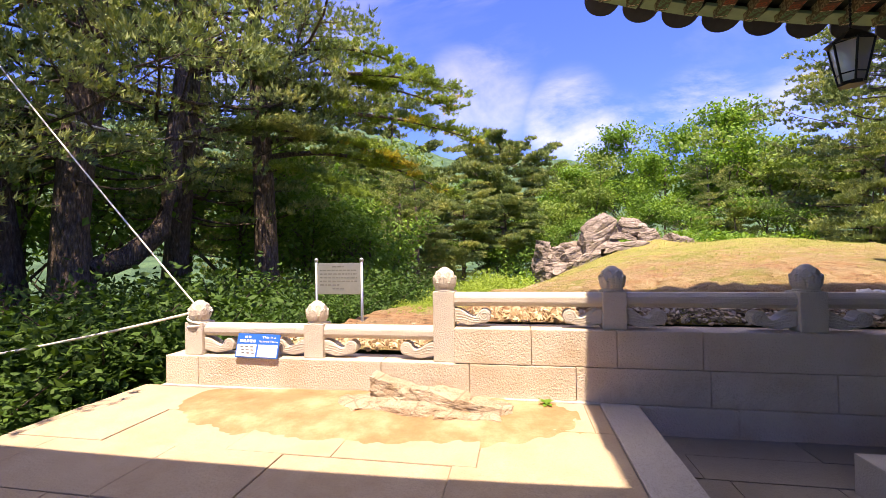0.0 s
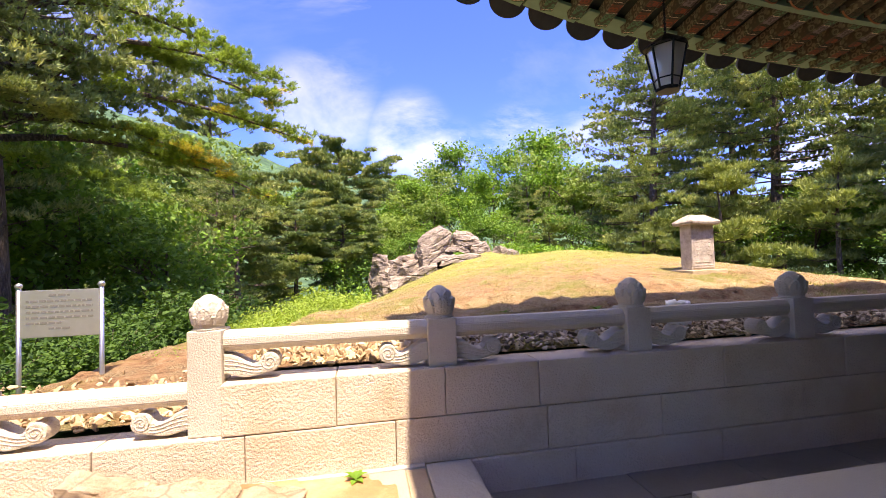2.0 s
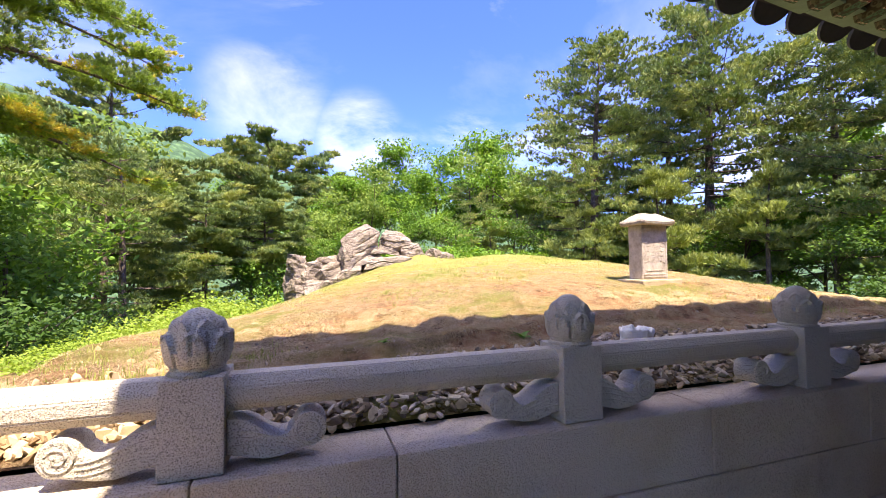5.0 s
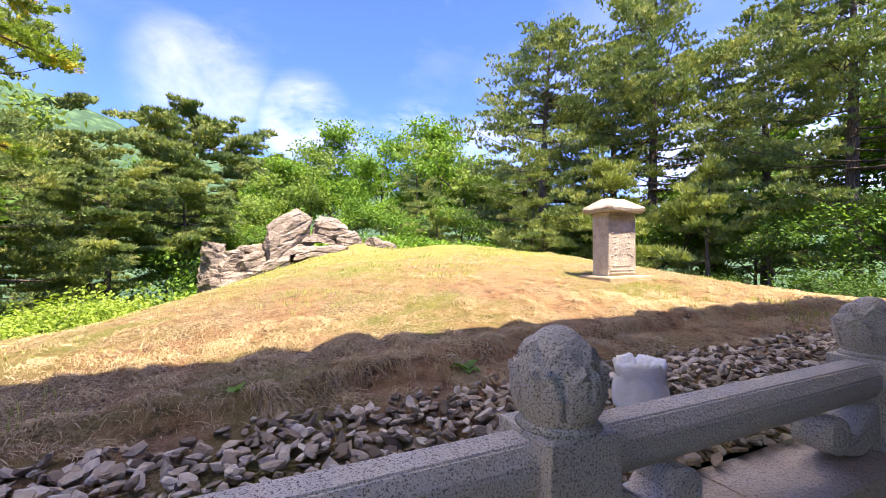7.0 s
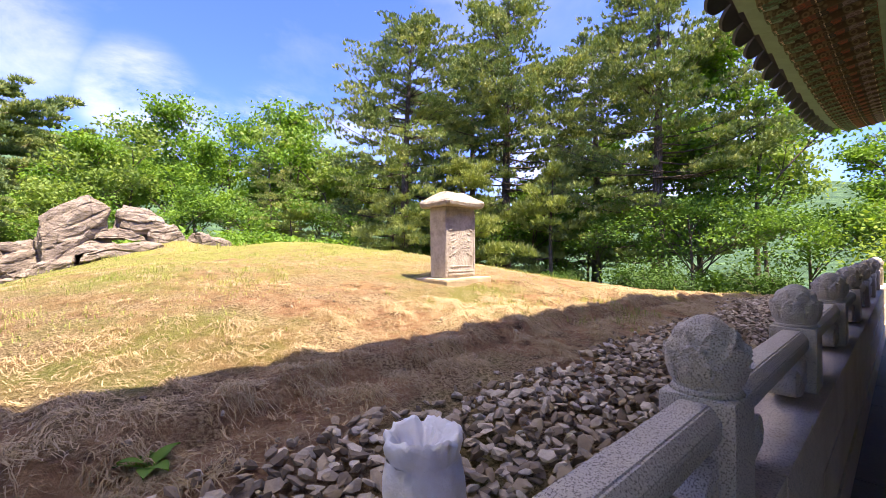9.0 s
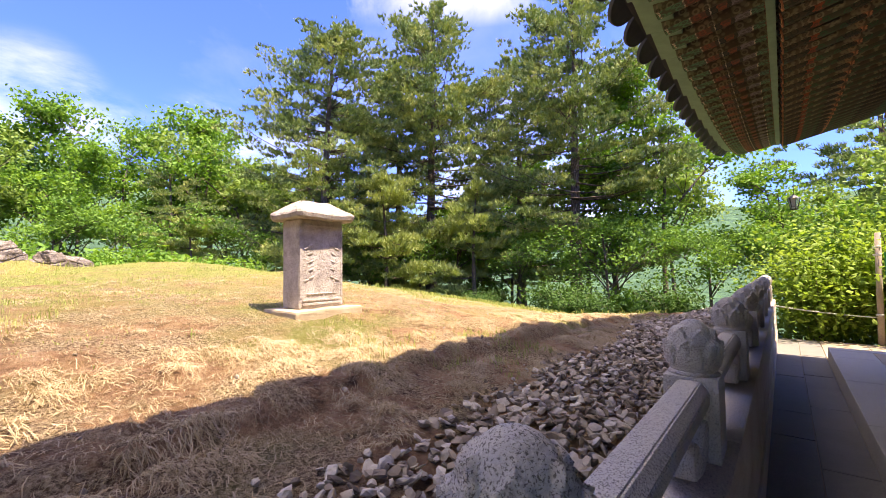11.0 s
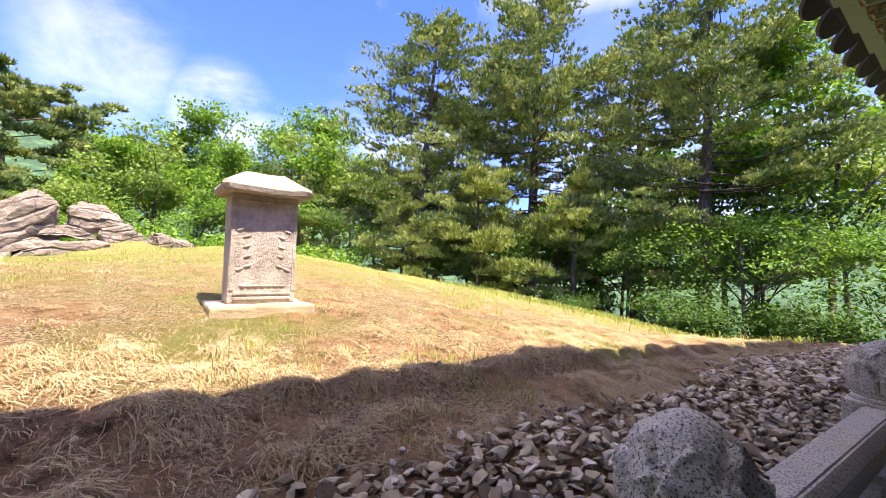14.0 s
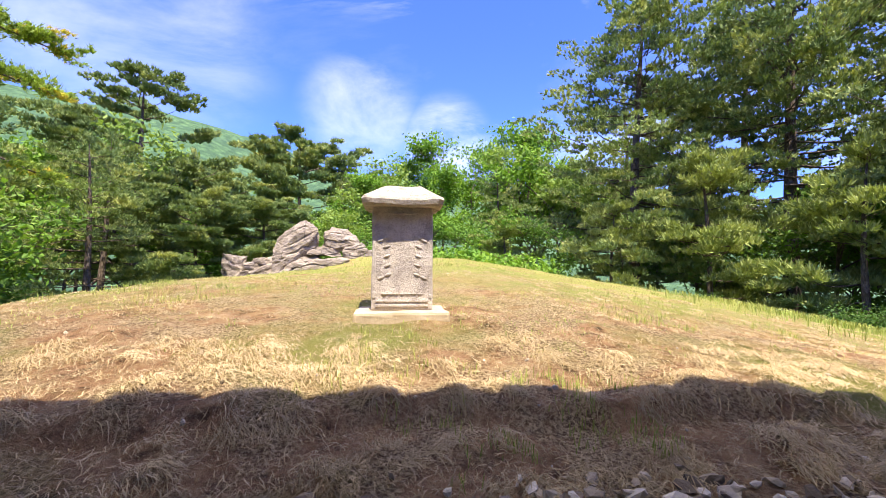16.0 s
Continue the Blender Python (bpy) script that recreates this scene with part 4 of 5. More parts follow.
    (47, -1.34, 4.06, 0.03, (0.26, 0.18, 0.06), (0, 0, 20), 0.1), (49, -0.84, 3.98, 0.02, (0.42, 0.16, 0.06), (0, 0, -3), 0.0), (51, -0.30, 3.95, 0.01, (0.34, 0.15, 0.04), (0, 0, 6), -0.05)):
    b = part("slab", crag(seed, size, rise, 0.85, (-0.2, -0.1, 1.0), 0.22, 16, 0.28), M_SANDROCK, bed)
    b.matrix_basis = pose(x, y, z, *turn)


def sand_z(x, y):
    e = np.hypot((x + 1.25) / 1.95, (y - 4.1) / 0.78)
    return 0.030 * np.clip(1 - e, -0.35, 1) * 2.0 + 0.006 * lumps(x, y, 9, 0.4)


tagged(grid_mesh("sandy_soil", np.arange(-3.3, 0.75, 0.05), np.arange(3.25, 4.47, 0.05), sand_z, M_SAND, lambda x, y: np.hypot((x + 1.25) / 1.95, (y - 4.1) / 0.78) < 1.12), "trodden sandy soil spread over the paving", "soil", kind="structure")


# ---- loose stone and grass ----
def unit_stone(seed):
    r = np.random.RandomState(seed)
    bm = bmesh.new()
    bmesh.ops.create_icosphere(bm, subdivisions=1, radius=1)
    v = np.array([w.co[:] for w in bm.verts])
    f = np.array([[w.index for w in g.verts] for g in bm.faces])
    bm.free()
    d = r.normal(size=(7, 3))
    d /= np.linalg.norm(d, axis=1, keepdims=True)
    for k in d:
        over = np.clip(v @ k - 0.50, 0, None)
        v = v - over[:, None] * k
    return v * (1 + r.uniform(-0.12, 0.12, (len(v), 1))), f


def turned(v, r):
    q = Euler(tuple(r.uniform(0, 6.28, 3))).to_matrix()
    return v @ np.array(q).T


def tipped(v, r):
    q = Euler((r.normal(0, 0.45), r.normal(0, 0.45), r.uniform(0, 6.28))).to_matrix()
    return v @ np.array(q).T


def gravel_field():
    r = np.random.RandomState(7)
    kinds = [unit_stone(s) for s in range(8)]
    bits = []
    for layer in range(2):
        for x in np.arange(1.05, 15.6, 0.058):
            wide = 0.765 + 0.30 * min(1, max(0, (x - 8.0) / 2)) - 0.12 * max(0, 2.0 - x) + 0.04 * math.sin(x * 2.1) + 0.03 * math.sin(x * 5.7)
            for y in np.arange(4.80, 4.84 + wide, 0.051):
                far = (y - 4.8) / wide
                if r.rand() < max(0, far - 0.78) * 3.6 or (x > 9 and r.rand() < 0.35):
                    continue
                v, f = kinds[r.randint(8)]
                s = r.uniform(0.016, 0.038) * (1.2 if x > 9 else 1)
                w = tipped(v * [s * r.uniform(1.0, 1.7), s, s * r.uniform(0.35, 0.7)], r)
                px, py = x + r.uniform(-0.03, 0.03), y + r.uniform(-0.03, 0.03)
                bits.append((w + [px, py, float(lawn_surface(px, py)) + 0.012 + 0.035 * layer * (1 - far)], f))
    for _ in range(120):
        px, py = r.uniform(0, 13), 5.3 + r.gamma(2.0, 0.35)
        v, f = kinds[r.randint(8)]
        s = r.uniform(0.008, 0.022)
        bits.append((turned(v * [s, s, s * 0.6], r) + [px, py, float(lawn_surface(px, py)) + 0.005], f))
    v, f = joined(bits)
    tagged(soup("gravel", v, f, M_GRAVEL), "grey-brown crushed stone strip behind the balustrade", "gravel", kind="stuff")
    bits = []
    for _ in range(1300):
        px, py = r.uniform(-2.9, 1.15), 4.80 + r.gamma(1.6, 0.22)
        v, f = kinds[r.randint(8)]
        s = r.uniform(0.016, 0.055)
        bits.append((turned(v * [s * 1.3, s, s * 0.5], r) + [px, py, float(lawn_surface(px, py)) + 0.01], f))
    v, f = joined(bits)
    tagged(soup("rubble", v, f, M_RUBBLE), "sunlit yellow-brown rubble behind the lower balustrade", "rubble", kind="stuff")


gravel_field()


def blades(name, count, seed, material, label, where, length, width, lean, clump, spread=0.024):
    """Upright blades: a bent strip of three faces each."""
    r = np.random.RandomState(seed)
    x, y = where(r, count)
    if clump:
        x, y = np.repeat(x, clump), np.repeat(y, clump)
        x, y = x + r.normal(0, spread, len(x)), y + r.normal(0, spread, len(y))
    ok = on_lawn(x, y) & (y > 5.45)
    x, y = x[ok], y[ok]
    n = len(x)
    a = r.uniform(0, 2 * np.pi, n)
    le = r.uniform(*lean, n)
    d = np.stack([np.cos(a) * le, np.sin(a) * le, np.sqrt(np.clip(1 - le ** 2, 0.02, 1))], 1) * r.uniform(*length, (n, 1))
    s = np.stack([-np.sin(a), np.cos(a), 0 * a], 1) * r.uniform(*width, (n, 1))
    p = np.stack([x, y, lawn_surface(x, y) - 0.004], 1)
    mid = p + d * 0.55 + [0, 0, 0.006]
    tip = p + d * [1, 1, 0.72]
    v = np.stack([p - s, p + s, mid + s * 0.8, mid - s * 0.8, tip], 1).reshape(-1, 3)
    i = np.arange(n)[:, None] * 5
    f = np.concatenate([i + [0, 1, 2], i + [0, 2, 3], i + [3, 2, 4]])
    tagged(soup(name, v, f, material), label, "grass", kind="stuff")


def matted(name, label, seed, x0, x1, y0, y1, tufts, each, length, width, rise, loose):
    """Fallen straw: blades that spring from a tussock, arch over and lie down its sides."""
    r = np.random.RandomState(seed)
    x, y = r.uniform(x0, x1, tufts), r.uniform(y0, y1, tufts)
    keep = clumps(x, y, 0.27, 1.0) * 0.8 + 0.25 * lumps(x, y, 1.9, 0.7) + r.uniform(-0.12, 0.12, tufts) > 0.27
    x, y = x[keep], y[keep]
    way = r.normal(-1.4, 1.3, len(x))
    n = len(x) * each
    a = np.repeat(way, each) + r.normal(0, 0.75, n)
    x, y = np.repeat(x, each) + r.normal(0, 0.028, n), np.repeat(y, each) + r.normal(0, 0.028, n)
    xl, yl = r.uniform(x0, x1, loose), r.uniform(y0, y1, loose)
    x, y, a = np.concatenate([x, xl]), np.concatenate([y, yl]), np.concatenate([a, r.uniform(0, 2 * np.pi, loose)])
    lift = np.concatenate([np.full(n, 1.0), np.full(loose, 0.25)])
    ok = on_lawn(x, y) & (y > 5.52)
    x, y, a, lift = x[ok], y[ok], a[ok], lift[ok]
    n = len(x)
    L, up = r.uniform(*length, n), r.uniform(*rise, n) * lift
    bend = r.normal(0, 0.35, n)
    rows = []
    for k, (f, h, w) in enumerate(((0.0, 0.10, 0.8), (0.4, 1.0, 1.0), (0.75, 0.75, 0.8), (1.0, 0.15, 0.1))):
        px, py = x + np.cos(a + bend * f) * L * f, y + np.sin(a + bend * f) * L * f
        wd = r.uniform(*width, n) * w
        pz = lawn_surface(px, py) + 0.003 + up * h
        sx, sy = -np.sin(a + bend * f) * wd, np.cos(a + bend * f) * wd
        rows += [np.stack([px - sx, py - sy, pz], 1), np.stack([px + sx, py + sy, pz + wd * 0.6], 1)]
    v = np.stack(rows, 1).reshape(-1, 3)
    i = np.arange(n)[:, None] * 8
    q = np.concatenate([i + [0, 1, 3, 2], i + [2, 3, 5, 4], i + [4, 5, 7, 6]])
    tagged(soup(name, v, q, M_STRAW), label, "grass", kind="stuff")


def wide_spread(r, n):
    x, y = r.uniform(-2, 15.5, n), r.uniform(6.6, 19.5, n)
    ok = lumps(x, y, 1.7, 2.2) + r.uniform(-0.5, 0.5, n) + np.clip((y - 9) / 8, -0.3, 0.3) > 0.05
    return x[ok], y[ok]


def green_spread(r, n):
    x, y = r.uniform(-1, 14, n), r.uniform(5.6, 12, n)
    ok = lumps(x, y, 1.1, 4.2) + r.uniform(-0.15, 0.15, n) > 0.42
    return x[ok], y[ok]


def edge_spread(r, n):
    t = r.rand(n)
    x = np.where(t < 0.5, 15.4 - r.exponential(0.9, n), r.uniform(-1, 14, n))
    y = np.where(t < 0.5, r.uniform(6.5, 17, n), 19.4 - r.exponential(1.2, n))
    x = np.where(t < 0.5, x - np.clip(y - 9, 0, 20) * 0.15, x)
    return x, y


matted("straw_mat", "matted pale straw tussocks beside the gravel", 1, 0.3, 13.0, 5.55, 6.9, 8600, 18, (0.03, 0.095), (0.0010, 0.0018), (0.006, 0.026), 9000)
matted("straw_cover", "bleached fallen straw over reddish soil", 3, -1.5, 14.5, 6.8, 10.5, 8000, 12, (0.025, 0.065), (0.0010, 0.0018), (0.004, 0.018), 6000)
def litter_spread(r, n):
    y = 5.55 + r.exponential(1.5, n)
    return r.uniform(-0.5, 13.5, n), np.where(y < 10, y, 6.5)


blades("straw_litter", 46000, 12, M_STRAW, "broken bits of pale straw on the soil", litter_spread, (0.02, 0.06), (0.0010, 0.0020), (0.90, 0.99), 0)
blades("thin_grass", 62000, 2, M_GRASS, "thin yellow-green grass on the mound", wide_spread, (0.015, 0.05), (0.0014, 0.0028), (0.3, 0.9), 2)
blades("green_tufts", 4200, 8, M_GRASS, "small fresh green tufts in the straw", green_spread, (0.03, 0.10), (0.0012, 0.0022), (0.1, 0.6), 12, 0.03)
blades("edge_grass", 5000, 5, M_GRASS, "taller green grass along the mound edge", edge_spread, (0.08, 0.22), (0.003, 0.006), (0.05, 0.5), 3)


# ---- trees ----
def needles(p, d, r, k, length, width):
    """Tufts of needles: k thin blades at every point p, round the way d."""
    n = len(p)
    w = d[:, None] * 0.8 + r.normal(0, 0.42, (n, k, 3)) + [0, 0, 0.20]
    w /= np.linalg.norm(w, axis=2, keepdims=True) + 1e-9
    L = r.uniform(*length, (n, k, 1))
    s = np.cross(w, r.normal(size=(n, k, 3)))
    s /= np.linalg.norm(s, axis=2, keepdims=True) + 1e-9
    b = p[:, None] + r.normal(0, 0.02, (n, k, 3))
    v = np.stack([b - s * width, b + s * width, b + w * L], 2).reshape(-1, 3)
    return v, np.arange(len(v)).reshape(-1, 3)


def pine_mesh(seed, H, R, trunk, first, lean=0.03, dens=1.0, k=6, length=(0.13, 0.28), width=0.026, power=0.6, gap=1.0):
    """Trunk with whorled limbs, and tufts of needles in flat layered pads."""
    r = np.random.RandomState(seed)
    t = np.linspace(0, 1, 26)
    bend = np.stack([lean * H * (t ** 2 * r.uniform(-1, 1) + 0.12 * np.sin(t * 5 + seed)), lean * H * (t ** 2 * r.uniform(-1, 1) + 0.12 * np.cos(t * 4 + seed)), t * H], 1)
    rad = trunk * (1 - t) ** 0.85 + 0.015 + trunk * 0.45 * np.exp(-t * 30)
    wood = [sweep(bend, rad, 12)]
    P, D = [], []
    z = first
    while z < H - 0.25:
        s = (z - first) / (H - first)
        span = R * (1 - s) ** power * (0.45 + 0.55 * min(1, s * 5 + 0.25)) + 0.25
        c = np.array([np.interp(z, bend[:, 2], bend[:, 0]), np.interp(z, bend[:, 2], bend[:, 1]), z])
        for b in range(r.randint(3, 6)):
            a = r.uniform(0, 2 * np.pi)
            L = span * r.uniform(0.55, 1.1)
            if r.rand() < 0.12:
                continue
            out = np.array([math.cos(a), math.sin(a), 0])
            side = np.array([-math.sin(a), math.cos(a), 0])
            q = np.linspace(0, 1, 6)
            rise = (0.10 + 0.35 * s) * q * L - 0.16 * L * np.sin(q * 2.6) * (1 - s) + 0.10 * L * q ** 3
            curve = c + out * (q * L)[:, None] + side * (0.10 * L * np.sin(q * 3 + seed + b))[:, None] + np.array([0, 0, 1.0]) * rise[:, None]
            wood.append(sweep(curve, (0.012 + trunk * 0.16 * (L / (R + 0.3))) * (1 - q * 0.85), 4))
            for pad in range(3 + int(L * 1.1)):
                f1 = 1.0 if pad == 0 else r.uniform(0.35, 0.95)
                p0 = np.array([np.interp(f1, q, curve[:, i]) for i in range(3)])
                sg = r.choice([-1, 1]) * (pad > 0)
                p1 = p0 + side * sg * 0.30 * L * r.uniform(0.3, 1) * (1.15 - f1 * 0.6) + out * 0.10 * L + np.array([0, 0, 0.06])
                if pad:
                    wood.append(sweep([p0, (p0 + p1) / 2 + [0, 0, -0.02], p1], [0.014, 0.010, 0.004], 3))
                w = (0.20 + 0.11 * L ** 0.8) * r.uniform(0.7, 1.25)
                n = max(4, int(dens * 60 * w * w + 5 * dens))
                rr, aa = np.sqrt(r.rand(n)), r.uniform(0, 2 * np.pi, n)
                px, py = rr * np.cos(aa) * w * 1.25, rr * np.sin(aa) * w
                pz = 0.34 * w * np.sqrt(1 - rr ** 2 * 0.9) * r.uniform(0.2, 1.1, n) - 0.05
                P.append(p1 + out * px[:, None] + side * py[:, None] + np.array([0, 0, 1.0]) * pz[:, None])
                D.append(out * (0.35 + px / w * 0.6)[:, None] + side * (py / w * 0.6)[:, None] + np.array([0, 0, 0.75]))
        z += gap * r.uniform(0.30, 0.62) * (1.15 - 0.45 * s)
    tip = bend[-1]
    P.append(tip + r.normal(0, [0.14, 0.14, 0.25], (40, 3)))
    D.append(np.tile([0, 0, 1.0], (40, 1)))
    v, f = needles(np.concatenate(P), np.concatenate(D), r, k, length, width)
    return joined(wood), (v, f)


def make_tree(name, label, category, wood, crown, leaf, group):
    ob = thing(name, label, category, group=group)
    soup("trunk", *wood, M_BARK, ob, True)
    soup("crown", *crown, leaf, ob)
    return ob


def leaf_quads(p, r, size, up=0.5):
    n = len(p)
    nrm = r.normal(0, 0.6, (n, 3)) + [0, 0, up]
    nrm /= np.linalg.norm(nrm, axis=1, keepdims=True)
    a = np.cross(nrm, r.normal(size=(n, 3)))
    a /= np.linalg.norm(a, axis=1, keepdims=True) + 1e-9
    b = np.cross(nrm, a)
    s = r.uniform(*size, (n, 1))
    v = np.stack([p - a * s, p + b * s * 0.55 - nrm * s * 0.15, p + a * s, p - b * s * 0.55 - nrm * s * 0.15], 1).reshape(-1, 3)
    return v, np.arange(len(v)).reshape(-1, 4)


def broadleaf_mesh(seed, H, R, trunk, first=0.3, leaves=24, size=(0.07, 0.13), spread=0.45, levels=3, upright=0.6):
    r = np.random.RandomState(seed)
    wood, ends = [], []

    def grow(p, d, L, rad, level):
        q = np.linspace(0, 1, 6 if level < 2 else 4)
        d = d / np.linalg.norm(d)
        sag = r.normal(0, 0.10, 3)
        pts = p + d * (q * L)[:, None] + sag * (L * q * q)[:, None]
        wood.append(sweep(pts, rad * (1 - 0.55 * q), 8 if level == 0 else 5 if level == 1 else 3))
        if level >= levels:
            ends.append(pts[-1])
            ends.append(pts[-2])
            return
        for _ in range(r.randint(3, 6) if level else r.randint(6, 9)):
            f = r.uniform(first if level == 0 else 0.3, 1.0)
            c = np.array([np.interp(f, q, pts[:, i]) for i in range(3)])
            a = r.uniform(0, 2 * np.pi)
            o = np.array([math.cos(a), math.sin(a), r.uniform(0.1, 1.0) * upright * 1.5])
            nd = d * 0.5 + o * 0.85
            grow(c, nd, L * r.uniform(0.42, 0.62) * (1.15 - 0.3 * f), rad * 0.42, level + 1)
        ends.append(pts[-1])

    grow(np.zeros(3), np.array([r.normal(0, 0.06), r.normal(0, 0.06), 1.0]), H * 0.72, trunk, 0)
    e = np.array(ends)
    s = R / max(1e-6, np.percentile(np.hypot(e[:, 0], e[:, 1]), 95))
    k = H / e[:, 2].max()
    fix = np.array([s, s, k])
    wood = [(v * np.where(np.arange(3) < 2, 1 + (s - 1) * np.clip(v[:, 2:3] / (H * 0.3), 0, 1), k), f) for v, f in wood]
    e = e * fix
    p = np.repeat(e, leaves, 0) + r.normal(0, 1, (len(e) * leaves, 3)) * [spread, spread, spread * 0.55]
    return joined(wood), leaf_quads(p, r, size)


def shrub_mesh(seed, R, H, n, size):
    r = np.random.RandomState(seed)
    wood, P = [], []
    for _ in range(14):
        a = r.uniform(0, 2 * np.pi)
        tip = np.array([math.cos(a) * R * r.uniform(0.3, 0.9), math.sin(a) * R * r.uniform(0.3, 0.9), H * r.uniform(0.6, 1)])
        wood.append(sweep([np.zeros(3), tip * [0.35, 0.35, 0.6], tip], [0.02, 0.014, 0.005], 5))
        m = n // 14
        f = r.uniform(0.35, 1.0, (m, 1))
        P.append(tip * [1, 1, 1] * f + r.normal(0, 1, (m, 3)) * [R * 0.22, R * 0.22, H * 0.13])
    p = np.concatenate(P)
    p[:, 2] = np.abs(p[:, 2])
    return joined(wood), leaf_quads(p, r, size, 0.9)


def plant(ob, spots):
    H = max(v.co.z for v in ob.children[1].data.vertices)
    for i, (x, y, top, turn) in enumerate(spots):
        foot = float(terrain_z(x, y)) - 0.10
        s = min(1.5, max(0.3, (top - foot) / H))
        m = Matrix.LocRotScale((x, y, foot), Euler((0, 0, radians(turn))), (s ** 0.8, s ** 0.8, s))
        if i:
            copy_thing(ob, m)
        else:
            home = m
    ob.matrix_world = home


pine_a = make_tree("pine_tree", "tall layered dark green pine at the edge of the mound", "tree", *pine_mesh(11, 17, 6.4, 0.32, 2.2, dens=1.1, gap=0.98, width=0.031, k=9, length=(0.11, 0.25)), M_NEEDLE, "pines")
pine_b = make_tree("pine_tree", "broad pine with level boughs and open crown", "tree", *pine_mesh(23, 14, 5.4, 0.24, 3.2, 0.05, dens=1.3, gap=1.7, power=0.8, width=0.028), M_NEEDLE, "pines")
pine_c = make_tree("pine_tree", "flat-topped pine on the slope below", "tree", *pine_mesh(38, 11, 4.6, 0.22, 4.4, 0.04, dens=3.2, power=0.36, gap=1.25, k=8, width=0.034), M_NEEDLE, "pines")
pine_d = make_tree("pine_tree", "old pine with bare thick trunk and long spreading boughs", "tree", *pine_mesh(51, 18, 6.6, 0.40, 4.6, 0.11, dens=0.9, gap=1.45, width=0.020, k=8, length=(0.09, 0.20)), M_NEEDLE, "pines")
young = make_tree("young_pine", "young pine with bright yellow-green needles", "tree", *pine_mesh(5, 5.0, 2.2, 0.09, 0.5, 0.05, dens=1.7, gap=1.1), M_NEEDLE_YOUNG, "young pines")
solitary = make_tree("pine_tree", "solitary conical pine with long level boughs", "tree", *pine_mesh(29, 16, 6.6, 0.34, 5.6, 0.03, dens=2.2, power=0.62, gap=1.9, k=9, width=0.034, length=(0.15, 0.3)), M_NEEDLE, "pines")
plant(solitary, SOLITARY)
spreading = make_tree("pine_tree", "old pine with long sunlit boughs and yellowing tips", "tree", *pine_mesh(51, 17.6, 6.0, 0.40, 7.6, 0.05, dens=0.8, gap=1.2, width=0.020, k=8, length=(0.09, 0.2)), M_NEEDLE, "pines")
plant(spreading, SPREADING)


def long_bough(start, tip, seed, ragged):
    """One long drooping bough: a limb, side twigs and flat sprays of needles."""
    r = np.random.RandomState(seed)
    a, b = np.array(start, float), np.array(tip, float)
    q = np.linspace(0, 1, 12)
    L = np.linalg.norm(b - a)
    limb = a + (b - a) * q[:, None] + np.stack([0 * q, 0.05 * L * np.sin(q * 5 + seed), 0.10 * L * np.sin(q * 3.1)], 1)
    wood, P, D, Y, E = [sweep(limb, 0.10 * (1 - q * 0.88), 6)], [], [], [], []
    out = (b - a) / L
    side = np.cross(out, [0, 0, 1.0])
    side /= np.linalg.norm(side)
    for k in range(40):
        f = 1 - 0.72 * r.rand() ** 1.3
        p0 = np.array([np.interp(f, q, limb[:, i]) for i in range(3)])
        w = side * r.choice([-1, 1]) * r.uniform(0.5, 1.0) + out * r.uniform(0.3, 0.9)
        p1 = p0 + w * r.uniform(0.3, 1.5) * (1.25 - f * 0.75) + [0, 0, r.uniform(-0.12, 0.10)]
        wood.append(sweep([p0, (p0 + p1) / 2 + [0, 0, 0.03], p1], [0.016, 0.010, 0.004], 3))
        n = int(26 * np.linalg.norm(p1 - p0)) + 8
        t = r.uniform(0.15, 1.05, (n, 1))
        pts = p0 + (p1 - p0) * t + r.normal(0, [0.11, 0.11, 0.025], (n, 3))
        yellow = r.rand() < ragged and f > 0.6
        (Y if yellow else P).append(pts)
        (E if yellow else D).append(np.tile(w * 0.8 + [0, 0, 0.25], (n, 1)))
    return joined(wood), needles(np.concatenate(P), np.concatenate(D), r, 14, (0.07, 0.14), 0.012), needles(np.concatenate(Y), np.concatenate(E), r, 14, (0.07, 0.13), 0.012) if Y else None


for i, (start, tip, ragged) in enumerate((((-7.9, 12.6, 4.6), (-2.1, 15.0, 3.55), 0.55), ((-7.9, 12.6, 5.6), (-1.1, 13.8, 5.1), 0.12), ((-7.9, 12.6, 7.0), (-1.6, 12.6, 6.2), 0.0),
                                          ((-7.9, 12.6, 5.2), (-3.7, 13.5, 4.4), 0.35), ((-7.9, 12.6, 6.4), (-2.2, 15.8, 6.8), 0.1), ((-7.9, 12.6, 7.8), (-3.0, 14.0, 7.6), 0.0), ((-7.9, 12.6, 4.2), (-4.4, 11.6, 3.2), 0.1))):
    limb, green, gold = long_bough(start, tip, 60 + i, ragged)
    for name, mesh, mat in (("bough", limb, M_BARK), ("spray", green, M_SPRAY), ("yellow_spray", gold, M_LEAF_YELLOW)):
        if mesh:
            ob = soup(name, *mesh, mat)
            ob.parent = spreading
            ob.matrix_parent_inverse = spreading.matrix_world.inverted()
leaning = thing("leaning_pine", "leaning pine with a thick curved trunk and long side limb", "tree", at=(-9.4, 7.8, -0.9))
lean_way = np.array([(0.0, 0.0, 0.0), (0.05, 0.1, 1.5), (0.22, 0.32, 2.15), (0.65, 0.8, 2.42), (1.08, 1.22, 3.04), (1.24, 1.38, 4.1), (1.29, 1.42, 5.2), (1.36, 1.49, 6.1), (1.43, 1.55, 6.9), (1.30, 1.6, 9.0), (1.0, 1.7, 12.0)])
soup("trunk", *sweep(lean_way, [0.42, 0.33, 0.29, 0.26, 0.24, 0.22, 0.20, 0.18, 0.17, 0.13, 0.05], 12), M_BARK, leaning, True)
